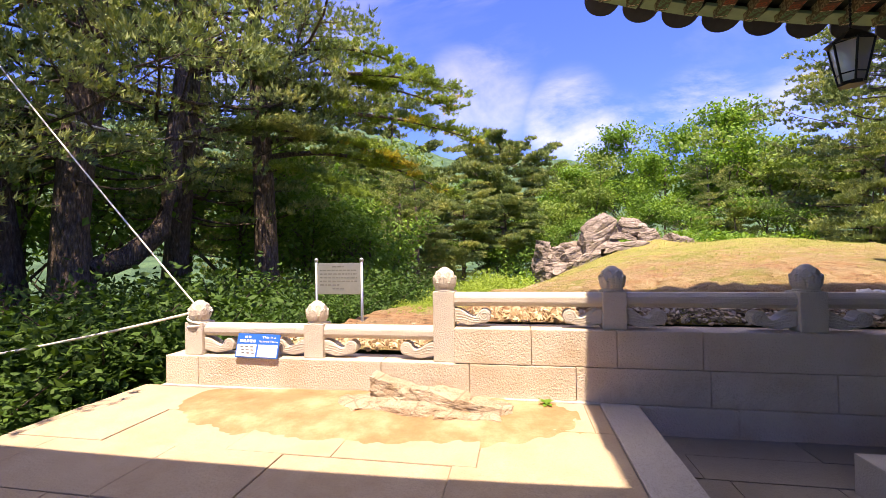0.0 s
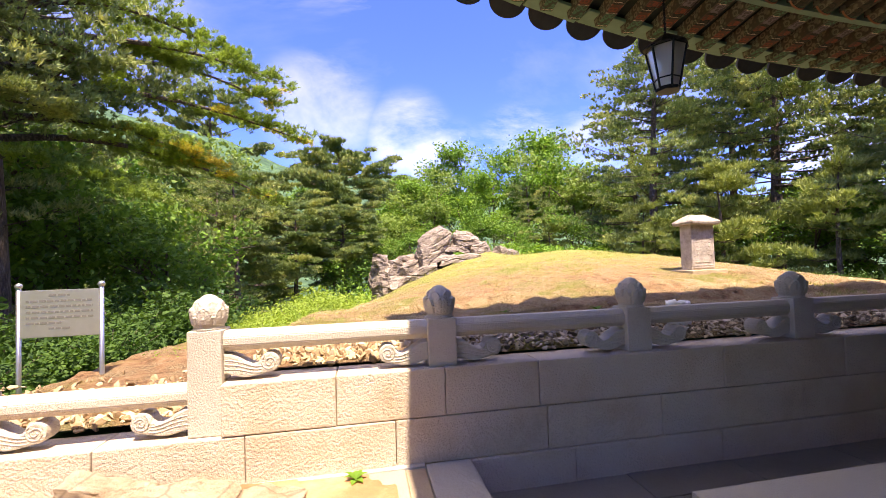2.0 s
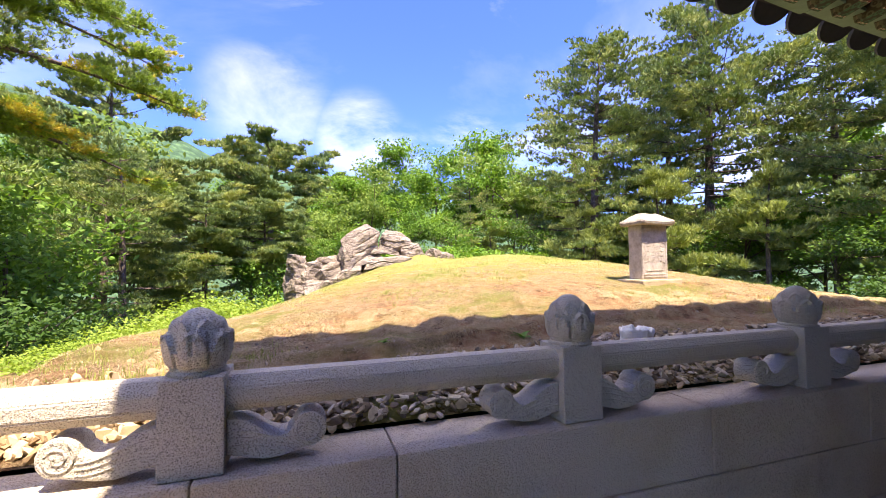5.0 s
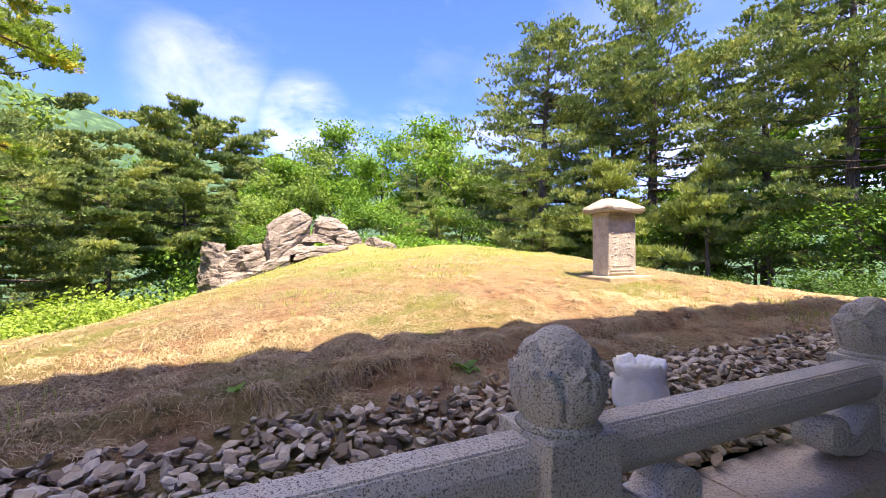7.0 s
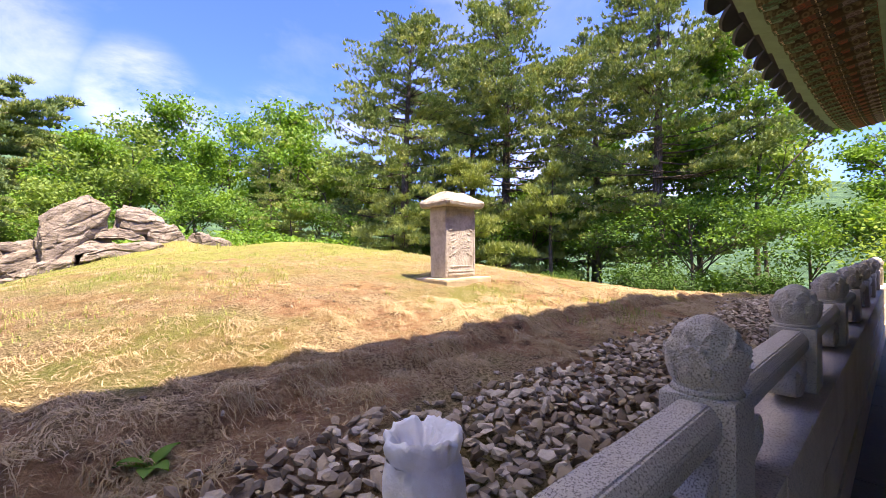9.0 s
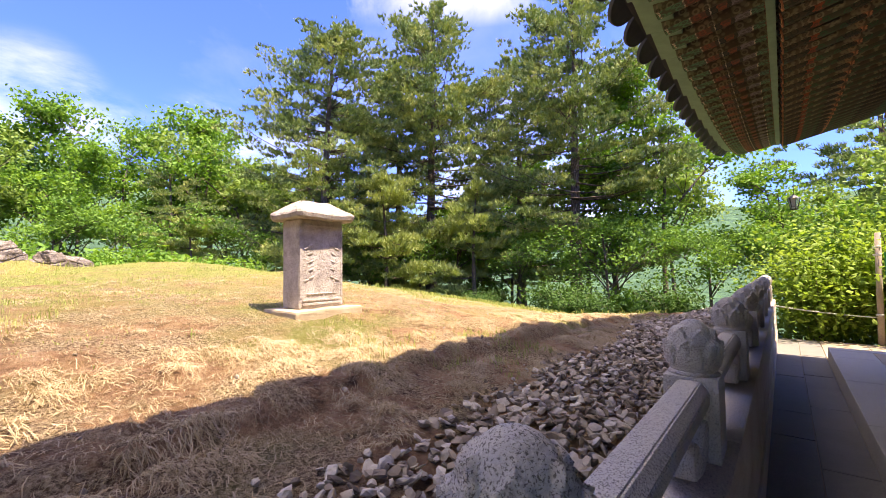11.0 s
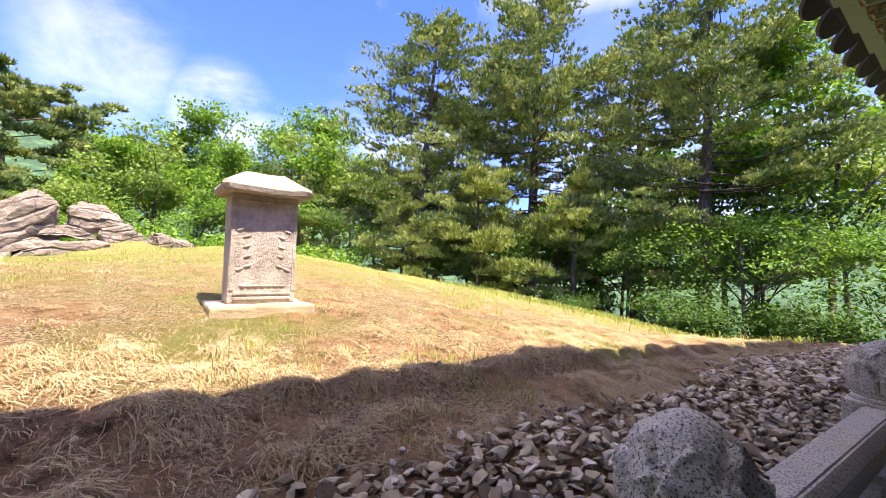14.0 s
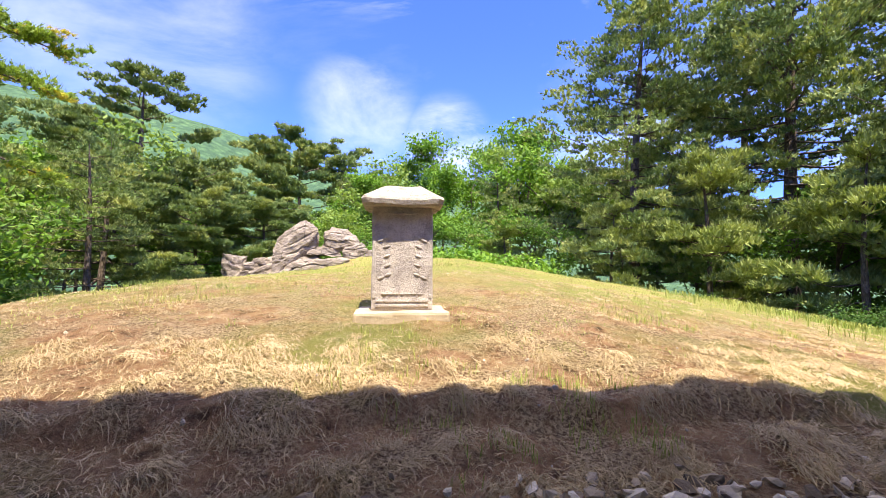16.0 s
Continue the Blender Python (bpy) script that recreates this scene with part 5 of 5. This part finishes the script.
soup("second_stem", *sweep([(0.1, 0.1, 1.6), (0.0, 0.05, 3.0), (0.1, 0.15, 4.6), (0.35, 0.3, 6.4), (0.3, 0.5, 10.0)], [0.30, 0.27, 0.25, 0.2, 0.1], 12), M_BARK, leaning, True)
for i, (start, tip) in enumerate((((1.27, 1.4, 5.2), (3.9, 3.3, 5.7)), ((1.36, 1.5, 7.2), (4.3, 3.9, 6.9)), ((1.3, 1.55, 8.2), (-1.6, 0.6, 7.4)), ((1.2, 1.6, 9.4), (3.2, -0.8, 8.8)), ((1.1, 1.6, 10.6), (3.0, 3.4, 10.4)))):
    limb, green, gold = long_bough(start, tip, 80 + i, 0.0)
    soup("bough", *limb, M_BARK, leaning, True)
    soup("spray", *green, M_NEEDLE, leaning)
plant(pine_a, PINE_A)
plant(pine_b, PINE_B)
plant(pine_c, PINE_C)
plant(pine_d, PINE_D)
plant(young, YOUNG)
broad_a = make_tree("broadleaf_tree", "slender broadleaf tree with airy fresh green crown", "tree", *broadleaf_mesh(3, 12, 3.4, 0.15, leaves=22, size=(0.09, 0.16), spread=0.34), M_LEAF, "broadleaf trees")
broad_b = make_tree("broadleaf_tree", "pale green broadleaf tree with feathery crown", "tree", *broadleaf_mesh(9, 10, 3.6, 0.14, leaves=19, size=(0.10, 0.17), spread=0.36), M_LEAF_PALE, "broadleaf trees")
broad_c = make_tree("broadleaf_tree", "dark green broadleaf tree in the shade", "tree", *broadleaf_mesh(15, 9, 3.6, 0.12, 0.15, leaves=14, size=(0.10, 0.16)), M_LEAF_DARK, "broadleaf trees")
plant(broad_a, BROAD_A)
plant(broad_b, BROAD_B)
plant(broad_c, BROAD_C)
shrub_lime = make_tree("shrub", "bright lime green leafy shrub", "shrub", *shrub_mesh(4, 0.9, 1.0, 5600, (0.026, 0.048)), M_LEAF_LIME, "shrubs")
shrub_dark = make_tree("shrub", "dense dark green maple-leaved shrub", "shrub", *shrub_mesh(8, 1.1, 1.3, 3600, (0.036, 0.07)), M_SHRUB_SHADE, "shrubs")
shrub_mid = make_tree("shrub", "fresh green leafy shrub", "shrub", *shrub_mesh(12, 1.1, 1.2, 2700, (0.05, 0.10)), M_LEAF, "shrubs")
plant(shrub_lime, SHRUB_LIME)
plant(shrub_dark, SHRUB_DARK)
bush = make_tree("tall_shrub", "tall sunlit yellow-green shrub at the end of the walk", "shrub", *shrub_mesh(21, 1.5, 2.6, 7000, (0.045, 0.08)), M_LEAF_LIME, "tall shrubs")
plant(bush, BUSH)
plant(shrub_mid, SHRUB_MID)


# ---- the hall's eaves ----
EAVE_Y = 5.22


def eave_z(x):
    return 3.57 + (0.76 if x < 7.95 else 0.46) * (abs(x - 7.95) / 6.95) ** 3


hall = thing("roof_hall", "tiled hall roof with painted eaves reaching over the balustrade", "roof", kind="structure")
xs = np.linspace(1.0, 15.5, 61)


def eave_sheet(name, material, edges):
    """A sheet along the eave: edges give (y, height above the eave line)."""
    v = np.array([[(x + 0.19 * min(1.6, max(0, 2.8 - y)) * (15.5 - x) / 14.5, y, eave_z(x) + h) for y, h in edges] for x in xs])
    n, m = v.shape[:2]
    i, j = np.meshgrid(np.arange(n - 1), np.arange(m), indexing="ij")
    k = (j + 1) % m
    f = np.stack([i * m + j, i * m + k, (i + 1) * m + k, (i + 1) * m + j], -1).reshape(-1, 4)
    ob = soup(name, v.reshape(-1, 3), f, material, hall)
    bm = bmesh.new()
    bm.from_mesh(ob.data)
    bm.verts.ensure_lookup_table()
    bm.faces.new([bm.verts[q] for q in range(m)])
    bm.faces.new([bm.verts[(n - 1) * m + q] for q in range(m)])
    bmesh.ops.recalc_face_normals(bm, faces=bm.faces)
    bm.to_mesh(ob.data)
    bm.free()
    return ob


eave_sheet("tile_bed", M_TILE, [(5.14, 0.03), (5.14, 0.08), (-0.9, 3.2), (-7.0, 0.6), (-7.0, 0.45), (-0.9, 3.0)])
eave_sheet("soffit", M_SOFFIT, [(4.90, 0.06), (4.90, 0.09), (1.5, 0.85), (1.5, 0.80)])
eave_sheet("rafter_plate", M_FASCIA, [(4.31, 0.0), (4.31, 0.16), (4.25, 0.17), (4.25, 0.0)])
eave_sheet("eave_beam", M_BEAM, [(2.05, 0.30), (2.05, 0.62), (1.80, 0.66), (1.80, 0.30)])


def tongue():
    """A drooping eave tile: a curved dark tongue below the tile edge."""
    bm = bmesh.new()
    rows = []
    for dy in (0.0, 0.03):
        row = []
        for i in range(15):
            a = math.pi * i / 14
            row.append(bm.verts.new((-0.195 * math.cos(a), dy, 0.03 - 0.205 * math.sin(a) ** 0.8)))
        rows.append(row)
    bm.faces.new(rows[0])
    bm.faces.new(rows[1][::-1])
    for i in range(14):
        bm.faces.new((rows[0][i], rows[1][i], rows[1][i + 1], rows[0][i + 1]))
    bm.faces.new((rows[0][0], rows[0][-1], rows[1][-1], rows[1][0]))
    bmesh.ops.recalc_face_normals(bm, faces=bm.faces)
    return bm


def mesh_of(name, bm, material, smooth=False):
    me = bpy.data.meshes.new(name)
    bm.to_mesh(me)
    bm.free()
    me.materials.append(material)
    if smooth:
        me.polygons.foreach_set("use_smooth", [True] * len(me.polygons))
    return me


tongue_mesh = mesh_of("eave_tile", tongue(), M_TILE)
bm = bmesh.new()
bmesh.ops.create_cone(bm, cap_ends=True, segments=14, radius1=0.075, radius2=0.075, depth=0.6, matrix=pose(0, -0.25, 0, 90, 0, 0))
ridge_mesh = mesh_of("ridge_tile", bm, M_TILE, True)
x, k = 1.16, 0
while x < 15.45:
    slope = math.degrees(math.atan2(eave_z(x + 0.1) - eave_z(x - 0.1), 0.2))
    piece("eave_tile", tongue_mesh, hall, pose(x, EAVE_Y - 0.09, eave_z(x) + 0.055, 44, -slope, 0))
    piece("ridge_tile", ridge_mesh, hall, pose(x + 0.205, EAVE_Y - 0.30, eave_z(x + 0.205) + 0.14, -26, 0, 0))
    x += 0.41
board_mesh = mesh_of("fascia_board", boxed(-0.283, 0.283, -0.115, 0.115, -0.014, 0.016, 0.004), M_FASCIA)
x = 1.25
while x < 15.3:
    slope = math.degrees(math.atan2(eave_z(x + 0.1) - eave_z(x - 0.1), 0.2))
    piece("fascia_board", board_mesh, hall, pose(x, 4.985, eave_z(x) + 0.006 + rng.uniform(-0.002, 0.002), 5, -slope, 3.2))
    x += 0.57
fly = boxed(-0.062, 0.062, -1.15, 0, -0.125, 0.0, 0.006)
fly_mesh = mesh_of("flying_rafter", fly, M_FLY)
bm = bmesh.new()
bmesh.ops.create_cone(bm, cap_ends=True, segments=16, radius1=0.075, radius2=0.080, depth=2.7, matrix=pose(0, -1.35, 0, 90, 0, 0))
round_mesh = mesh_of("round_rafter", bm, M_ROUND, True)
bm = bmesh.new()
for k in range(8):
    bmesh.ops.create_cone(bm, cap_ends=True, segments=8, radius1=0.016, radius2=0.013, depth=0.006, matrix=pose(0.046 * math.cos(k * math.pi / 4), 0.003, 0.046 * math.sin(k * math.pi / 4), 90, 0, 0))
dot_mesh = mesh_of("painted_petal", bm, M_TILE)
bm = bmesh.new()
bmesh.ops.create_cone(bm, cap_ends=True, segments=20, radius1=0.082, radius2=0.078, depth=0.012, matrix=pose(0, 0, 0, 90, 0, 0))
disc_mesh = mesh_of("rafter_end", bm, plain("orange_rafter_end", PO, 0.75, 0, 0.3))
panel_mesh = mesh_of("soffit_panel", boxed(-0.07, 0.07, -0.9, -0.05, 0.0, 0.012), banded("painted_soffit_panel", [(0, PG), (0.2, PR), (0.3, PD), (0.5, PR), (0.62, PG), (0.8, PD)], "Y", -1.0))
x = 1.15
while x < 15.45:
    piece("flying_rafter", fly_mesh, hall, pose(x, 4.98, eave_z(x) + 0.045, -9, 0, 0))
    piece("soffit_panel", panel_mesh, hall, pose(x + 0.14, 4.92, eave_z(x) + 0.04, -9, 0, 0))
    piece("round_rafter", round_mesh, hall, pose(x + 0.02, 4.215, eave_z(x) + 0.035, -13, 0, 0))
    end = new("rafter_end", disc_mesh)
    end.parent, end.matrix_basis = hall, pose(x + 0.02, 4.222, eave_z(x) + 0.035, -13, 0, 0)
    piece("painted_petal", dot_mesh, end, pose(0, 0.006, 0))
    x += 0.285
for i in range(9):
    cx = 3.1 + i * 1.36
    arm = part("bracket_arm", boxed(-0.07, 0.07, -0.9, 0.0, -0.16, 0.0, 0.03), M_BRACKET, hall)
    arm.matrix_basis = pose(cx, 2.85, eave_z(cx) + 0.30, 12, 0, 0)
    part("bracket_block", boxed(cx - 0.13, cx + 0.13, 1.75, 2.2, eave_z(cx) + 0.1, eave_z(cx) + 0.28, 0.03), M_BRACKET, hall)

body = thing("hall_wall", "unseen dark hall front that cuts bounced light", "wall", kind="structure")
part("wall_panel", boxed(3.6, 13.4, 1.62, 1.82, 0.0, 3.85), M_HALL_FRONT, body)
part("side_wall", boxed(3.4, 3.6, -5.5, 1.82, 0.0, 3.85), M_HALL_FRONT, body)
part("side_wall", boxed(13.4, 13.6, -5.5, 1.82, 0.0, 3.85), M_HALL_FRONT, body)
for i in range(5):
    bm = bmesh.new()
    bmesh.ops.create_cone(bm, cap_ends=True, segments=20, radius1=0.19, radius2=0.17, depth=3.8, matrix=pose(3.6 + i * 2.45, 1.92, 1.9))
    part("column", bm, M_REDWOOD, body, smooth=True)

west = thing("roof_gate", "tiled gate roof shading the start of the terrace", "roof", kind="structure")
bm = bmesh.new()
wx = np.linspace(-7.0, 1.5, 25)
prev = None
for x in wx:
    e = 1.42 + 0.10 * ((x + 1.6) / 3.0) ** 2 * (1 if x > -1.6 else 0.4)
    zz = 3.62 + 0.04 * ((x + 2.5) / 3.5) ** 2
    row = [bm.verts.new((x, e, zz)), bm.verts.new((x, e, zz + 0.12)), bm.verts.new((x, -3.5, zz + 2.4)), bm.verts.new((x, -9, zz)), bm.verts.new((x, -3.5, zz + 2.2))]
    if prev:
        for i in range(5):
            bm.faces.new((prev[i], row[i], row[(i + 1) % 5], prev[(i + 1) % 5]))
    else:
        bm.faces.new(row)
    prev = row
bm.faces.new(prev[::-1])
bmesh.ops.recalc_face_normals(bm, faces=bm.faces)
part("tile_bed", bm, M_TILE, west)
for cx in (-6.4, -3.4):
    bm = bmesh.new()
    bmesh.ops.create_cone(bm, cap_ends=True, segments=20, radius1=0.17, radius2=0.16, depth=3.75, matrix=pose(cx, -0.6, 1.87))
    part("column", bm, M_REDWOOD, west, smooth=True)


# ---- lanterns ----
def lantern():
    ob = thing("hanging_lantern", "black hexagonal hanging lantern with frosted panes", "lantern", group="eave lanterns")
    def ring(r, z):
        return [Vector((r * math.cos(math.pi / 3 * i), r * math.sin(math.pi / 3 * i), z)) for i in range(6)]
    low, high = ring(0.085, -0.46), ring(0.150, -0.13)
    bm = bmesh.new()
    for r0, r1, z0, z1 in ((0.18, 0.12, -0.135, -0.085), (0.12, 0.03, -0.085, -0.02)):
        bmesh.ops.create_cone(bm, cap_ends=True, segments=6, radius1=r0, radius2=r1, depth=z1 - z0, matrix=pose(0, 0, (z0 + z1) / 2, 0, 0, 30 * 0))
    part("hood", bm, M_BLACK, ob)
    bm = bmesh.new()
    bmesh.ops.create_cone(bm, cap_ends=True, segments=6, radius1=0.092, radius2=0.092, depth=0.025, matrix=pose(0, 0, -0.4725))
    part("base", bm, M_BLACK, ob)
    bm = bmesh.new()
    for i in range(6):
        rod(bm, low[i], high[i], 0.009)
        rod(bm, low[i], low[(i + 1) % 6], 0.009)
        rod(bm, high[i], high[(i + 1) % 6], 0.010)
        a, b = low[i].lerp(high[i], 0.22), low[(i + 1) % 6].lerp(high[(i + 1) % 6], 0.22)
        rod(bm, a, b, 0.006)
    part("frame", bm, M_BLACK, ob)
    for i in range(6):
        bm = bmesh.new()
        q = [low[i], low[(i + 1) % 6], high[(i + 1) % 6], high[i]]
        f = bm.faces.new([bm.verts.new(v * 0.97 + Vector((0, 0, v.z * 0.03))) for v in q])
        bmesh.ops.solidify(bm, geom=[f], thickness=0.004)
        part("pane", bm, M_GLASS, ob)
    bm = bmesh.new()
    bmesh.ops.create_uvsphere(bm, u_segments=14, v_segments=10, radius=0.035)
    bmesh.ops.translate(bm, vec=(0, 0, -0.24), verts=bm.verts)
    rod(bm, (0, 0, -0.21), (0, 0, -0.12), 0.018)
    part("bulb", bm, M_WHITE, ob, smooth=True)
    bm = bmesh.new()
    for i in range(14):
        bmesh.ops.create_cone(bm, cap_ends=True, segments=6, radius1=0.010, radius2=0.010, depth=0.030, matrix=pose(0, 0, i * 0.04 - 0.01, 12 if i % 2 else -12, 0, 90 * (i % 2)))
    rod(bm, (0, 0, -0.03), (0, 0, 0.55), 0.004)
    part("chain", bm, M_BLACK, ob)
    return ob


one = lantern()
one.matrix_world = pose(2.95, 4.20, 3.33, 0, 0, 12)
copy_thing(one, pose(16.0, 4.05, 3.13, 0, 0, 20) @ Matrix.Scale(0.72, 4))


# ---- signs, ropes, sack ----
board = thing("info_board", "etched steel information board on two round posts", "sign", at=(-2.55, 6.27, 0.0))
for s in (-1, 1):
    bm = rod(bmesh.new(), (s * 0.37, 0, -0.8), (s * 0.37, 0, 1.38), 0.022, 14)
    p = part("pole", bm, M_STEEL, board, smooth=True)
    bm = bmesh.new()
    bmesh.ops.create_uvsphere(bm, u_segments=16, v_segments=10, radius=0.034)
    bmesh.ops.translate(bm, vec=(s * 0.37, 0, 1.405), verts=bm.verts)
    part("ball_cap", bm, M_STEEL, p, smooth=True)
part("panel", boxed(-0.36, 0.36, -0.012, 0.012, 0.88, 1.36, 0.004), M_BRASS, board)
lr = random.Random(2)
for row in range(7):
    w0, w1 = (-0.10, 0.10) if row in (0, 6) else (-0.30, 0.30 if row != 5 else 0.02)
    x = w0
    while x < w1:
        w = lr.uniform(0.02, 0.07)
        part("engraved_text", boxed(x, min(x + w, w1), -0.0145, -0.0125, 1.295 - row * 0.056, 1.315 - row * 0.056), M_ENGRAVE, board)
        x += w + 0.015


def words(text, size, at, parent, material, turn=(90, 0, 0)):
    cu = bpy.data.curves.new("words", "FONT")
    cu.body, cu.size, cu.align_x, cu.align_y, cu.extrude = text, size, "CENTER", "CENTER", 0.0008
    tmp = bpy.data.objects.new("words", cu)
    scene.collection.objects.link(tmp)
    me = bpy.data.meshes.new_from_object(tmp.evaluated_get(bpy.context.evaluated_depsgraph_get()))
    bpy.data.objects.remove(tmp)
    me.materials.clear()
    me.materials.append(material)
    ob = new("lettering", me)
    ob.parent = parent
    ob.matrix_basis = pose(*at, *turn)
    return ob


sign = thing("notice_sign", "blue and white notice board leaning on the balustrade", "sign", at=(-2.78, 4.385, 0.350))
sign.matrix_world = pose(-2.74, 4.43, 0.352, -16, 1, 0) @ Matrix.Diagonal((1, 1, 0.68, 1))
part("backing", boxed(-0.262, 0.262, 0.0, 0.012, 0.0, 0.39, 0.003), M_BLUE, sign)
for s, rows in ((-1, 3), (1, 0)):
    part("white_panel", boxed(s * 0.130 - 0.118, s * 0.130 + 0.118, -0.004, -0.001, 0.018, 0.215), M_WHITE, sign)
    for r in range(rows):
        for c in range(3):
            part("print_bar", boxed(-0.21 + c * 0.06 + 0.012 * r, -0.17 + c * 0.06 + 0.012 * r, -0.0065, -0.0045, 0.165 - r * 0.05, 0.185 - r * 0.05), M_INK, sign)
words("This is a", 0.052, (0.13, -0.003, 0.335), sign, M_WHITE)
words("Sacred Place", 0.046, (0.13, -0.003, 0.268), sign, M_WHITE)
for c in range(5):
    part("print_bar", boxed(-0.225 + c * 0.041, -0.195 + c * 0.041, -0.003, -0.001, 0.248, 0.292), M_WHITE, sign)
for c in range(2):
    part("print_bar", boxed(-0.17 + c * 0.045, -0.14 + c * 0.045, -0.003, -0.001, 0.322, 0.352), M_WHITE, sign)


def cord(name, label, points, r):
    ob = thing(name, label, "rope")
    v, f = sweep(points, [r] * len(points), 8)
    soup("strand", v, f, M_ROPE, ob, True)
    return ob


def sagging(a, b, sag, n=24):
    a, b = np.array(a, float), np.array(b, float)
    t = np.linspace(0, 1, n)
    return a + (b - a) * t[:, None] - np.stack([0 * t, 0 * t, sag * 4 * t * (1 - t)], 1)


cord("guy_rope", "taut pale guy rope up into the pines", sagging((-3.60, 4.58, 0.90), (-8.6, 5.06, 5.9), 0.06), 0.010)
cord("barrier_rope", "thick pale rope sagging from the end post", sagging((-3.66, 4.54, 0.83), (-7.2, 3.5, 0.22), 0.06), 0.014)
cord("tree_rope", "thin pale line strung between the pines", sagging((-8.9, 5.2, 4.5), (-8.06, 9.75, 4.46), 0.25), 0.022)
loop = [(-3.60 + 0.13 * math.cos(a), 4.628 + 0.13 * math.sin(a), 0.80 + 0.05 * math.sin(a * 0.5 + 1) - 0.012 * a) for a in np.linspace(0, 6.28 * 2.4, 60)]
cord("knotted_rope", "rope wound round the end post below the bud", loop, 0.013)
cord("east_rope", "pale rope from the wall end to the wooden post", sagging((17.42, 4.47, 0.55), (17.6, 2.66, 0.36), 0.03), 0.014)
stake = thing("wooden_stake", "weathered wooden stake with ropes tied on", "post", at=(17.6, 2.62, LOW_FLOOR))
part("stake", rod(bmesh.new(), (0, 0, 0), (0.02, -0.03, 2.55), 0.062, 12, 0.055), M_POST, stake, smooth=True)
for z in (0.66, 2.02, 2.2):
    ring = [(0.062 * math.cos(a), 0.062 * math.sin(a), z + 0.004 * a) for a in np.linspace(0, 12.5, 40)]
    v, f = sweep(ring, [0.012] * 40, 6)
    soup("rope_wrap", v, f, M_ROPE, stake, True)
part("tag", boxed(0.03, 0.05, -0.55, -0.12, 1.55, 2.1, 0.004), M_GREENSHEET, stake, "green plastic sheet")


def bag():
    ob = thing("sack", "open white woven sack standing on the gravel", "sack", at=(3.70, 5.10, 0.80))
    bm = bmesh.new()
    rows = []
    n = 40
    for z, r in ((0.0, 0.088), (0.02, 0.108), (0.07, 0.117), (0.12, 0.114), (0.16, 0.105), (0.185, 0.099)):
        row = []
        for i in range(n):
            a = 2 * math.pi * i / n
            w = r + 0.010 * noise.noise((math.cos(a) * 2, math.sin(a) * 2, z * 9)) + (0.016 * noise.noise((math.cos(a) * 5, math.sin(a) * 5, z * 30)) if z > 0.16 else 0)
            row.append(bm.verts.new((w * math.cos(a) * 1.05, w * math.sin(a), z + (0.022 * noise.noise((math.cos(a) * 4, math.sin(a) * 4, 3)) if z > 0.2 else 0))))
        rows.append(row)
    for a, b in zip(rows, rows[1:]):
        for i in range(n):
            bm.faces.new((a[i], a[(i + 1) % n], b[(i + 1) % n], b[i]))
    bm.faces.new(rows[0][::-1])
    part("cloth", bm, M_SACK, ob, smooth=True)
    bm = bmesh.new()
    rows = []
    for k, (z, r) in enumerate(((0.183, 0.0985), (0.205, 0.103), (0.235, 0.107), (0.252, 0.100), (0.246, 0.086), (0.215, 0.066), (0.19, 0.045), (0.175, 0.02))):
        row = []
        for i in range(64):
            a = 2 * math.pi * i / 64
            c, s = math.cos(a), math.sin(a)
            w = r + 0.014 * noise.noise((c * 4, s * 4, z * 14)) * (k > 0)
            row.append(bm.verts.new((w * c * 1.05, w * s, z + 0.026 * noise.noise((c * 2.6, s * 2.6, 3)) * (k > 1) + 0.012 * noise.noise((c * 9, s * 9, z * 20)) * (k > 1))))
        rows.append(row)
    for a, b in zip(rows, rows[1:]):
        for i in range(64):
            bm.faces.new((a[i], a[(i + 1) % 64], b[(i + 1) % 64], b[i]))
    bm.faces.new(rows[-1])
    part("collar", bm, M_SACK, ob, "ruffled open mouth of the sack", smooth=True)


bag()


def weed(at, label, size, seed):
    """A low rosette of broad leaves, each leaf a part."""
    r = random.Random(seed)
    ob = thing("weed", label, "weed", at=at)
    for i in range(7):
        bm = bmesh.new()
        rows = []
        for k in range(7):
            t = k / 6
            w = size * 0.32 * math.sin(math.pi * min(1, 0.12 + t * 0.9)) ** 0.8 * (1 - 0.3 * t)
            z = size * (0.55 * t - 0.5 * t * t)
            rows.append([bm.verts.new((size * t, s * w, z + abs(s) * size * 0.06)) for s in (-1, 0, 1)])
        for a, b in zip(rows, rows[1:]):
            for j in (0, 1):
                bm.faces.new((a[j], a[j + 1], b[j + 1], b[j]))
        leaf = part("leaf", bm, M_LEAF, ob, smooth=True)
        leaf.matrix_basis = pose(0, 0, 0.005, 0, r.uniform(-28, 4), i * 51 + r.uniform(-15, 15))
    return ob


weed((3.13, 5.70, float(lawn_surface(3.13, 5.70))), "broad-leaved green weed in the dry grass", 0.095, 1)
weed((2.05, 5.75, float(lawn_surface(2.05, 5.75))), "small green weed in the shaded straw", 0.055, 2)
weed((0.42, 4.36, 0.0), "small weed growing from the paving joint by the wall", 0.09, 3)
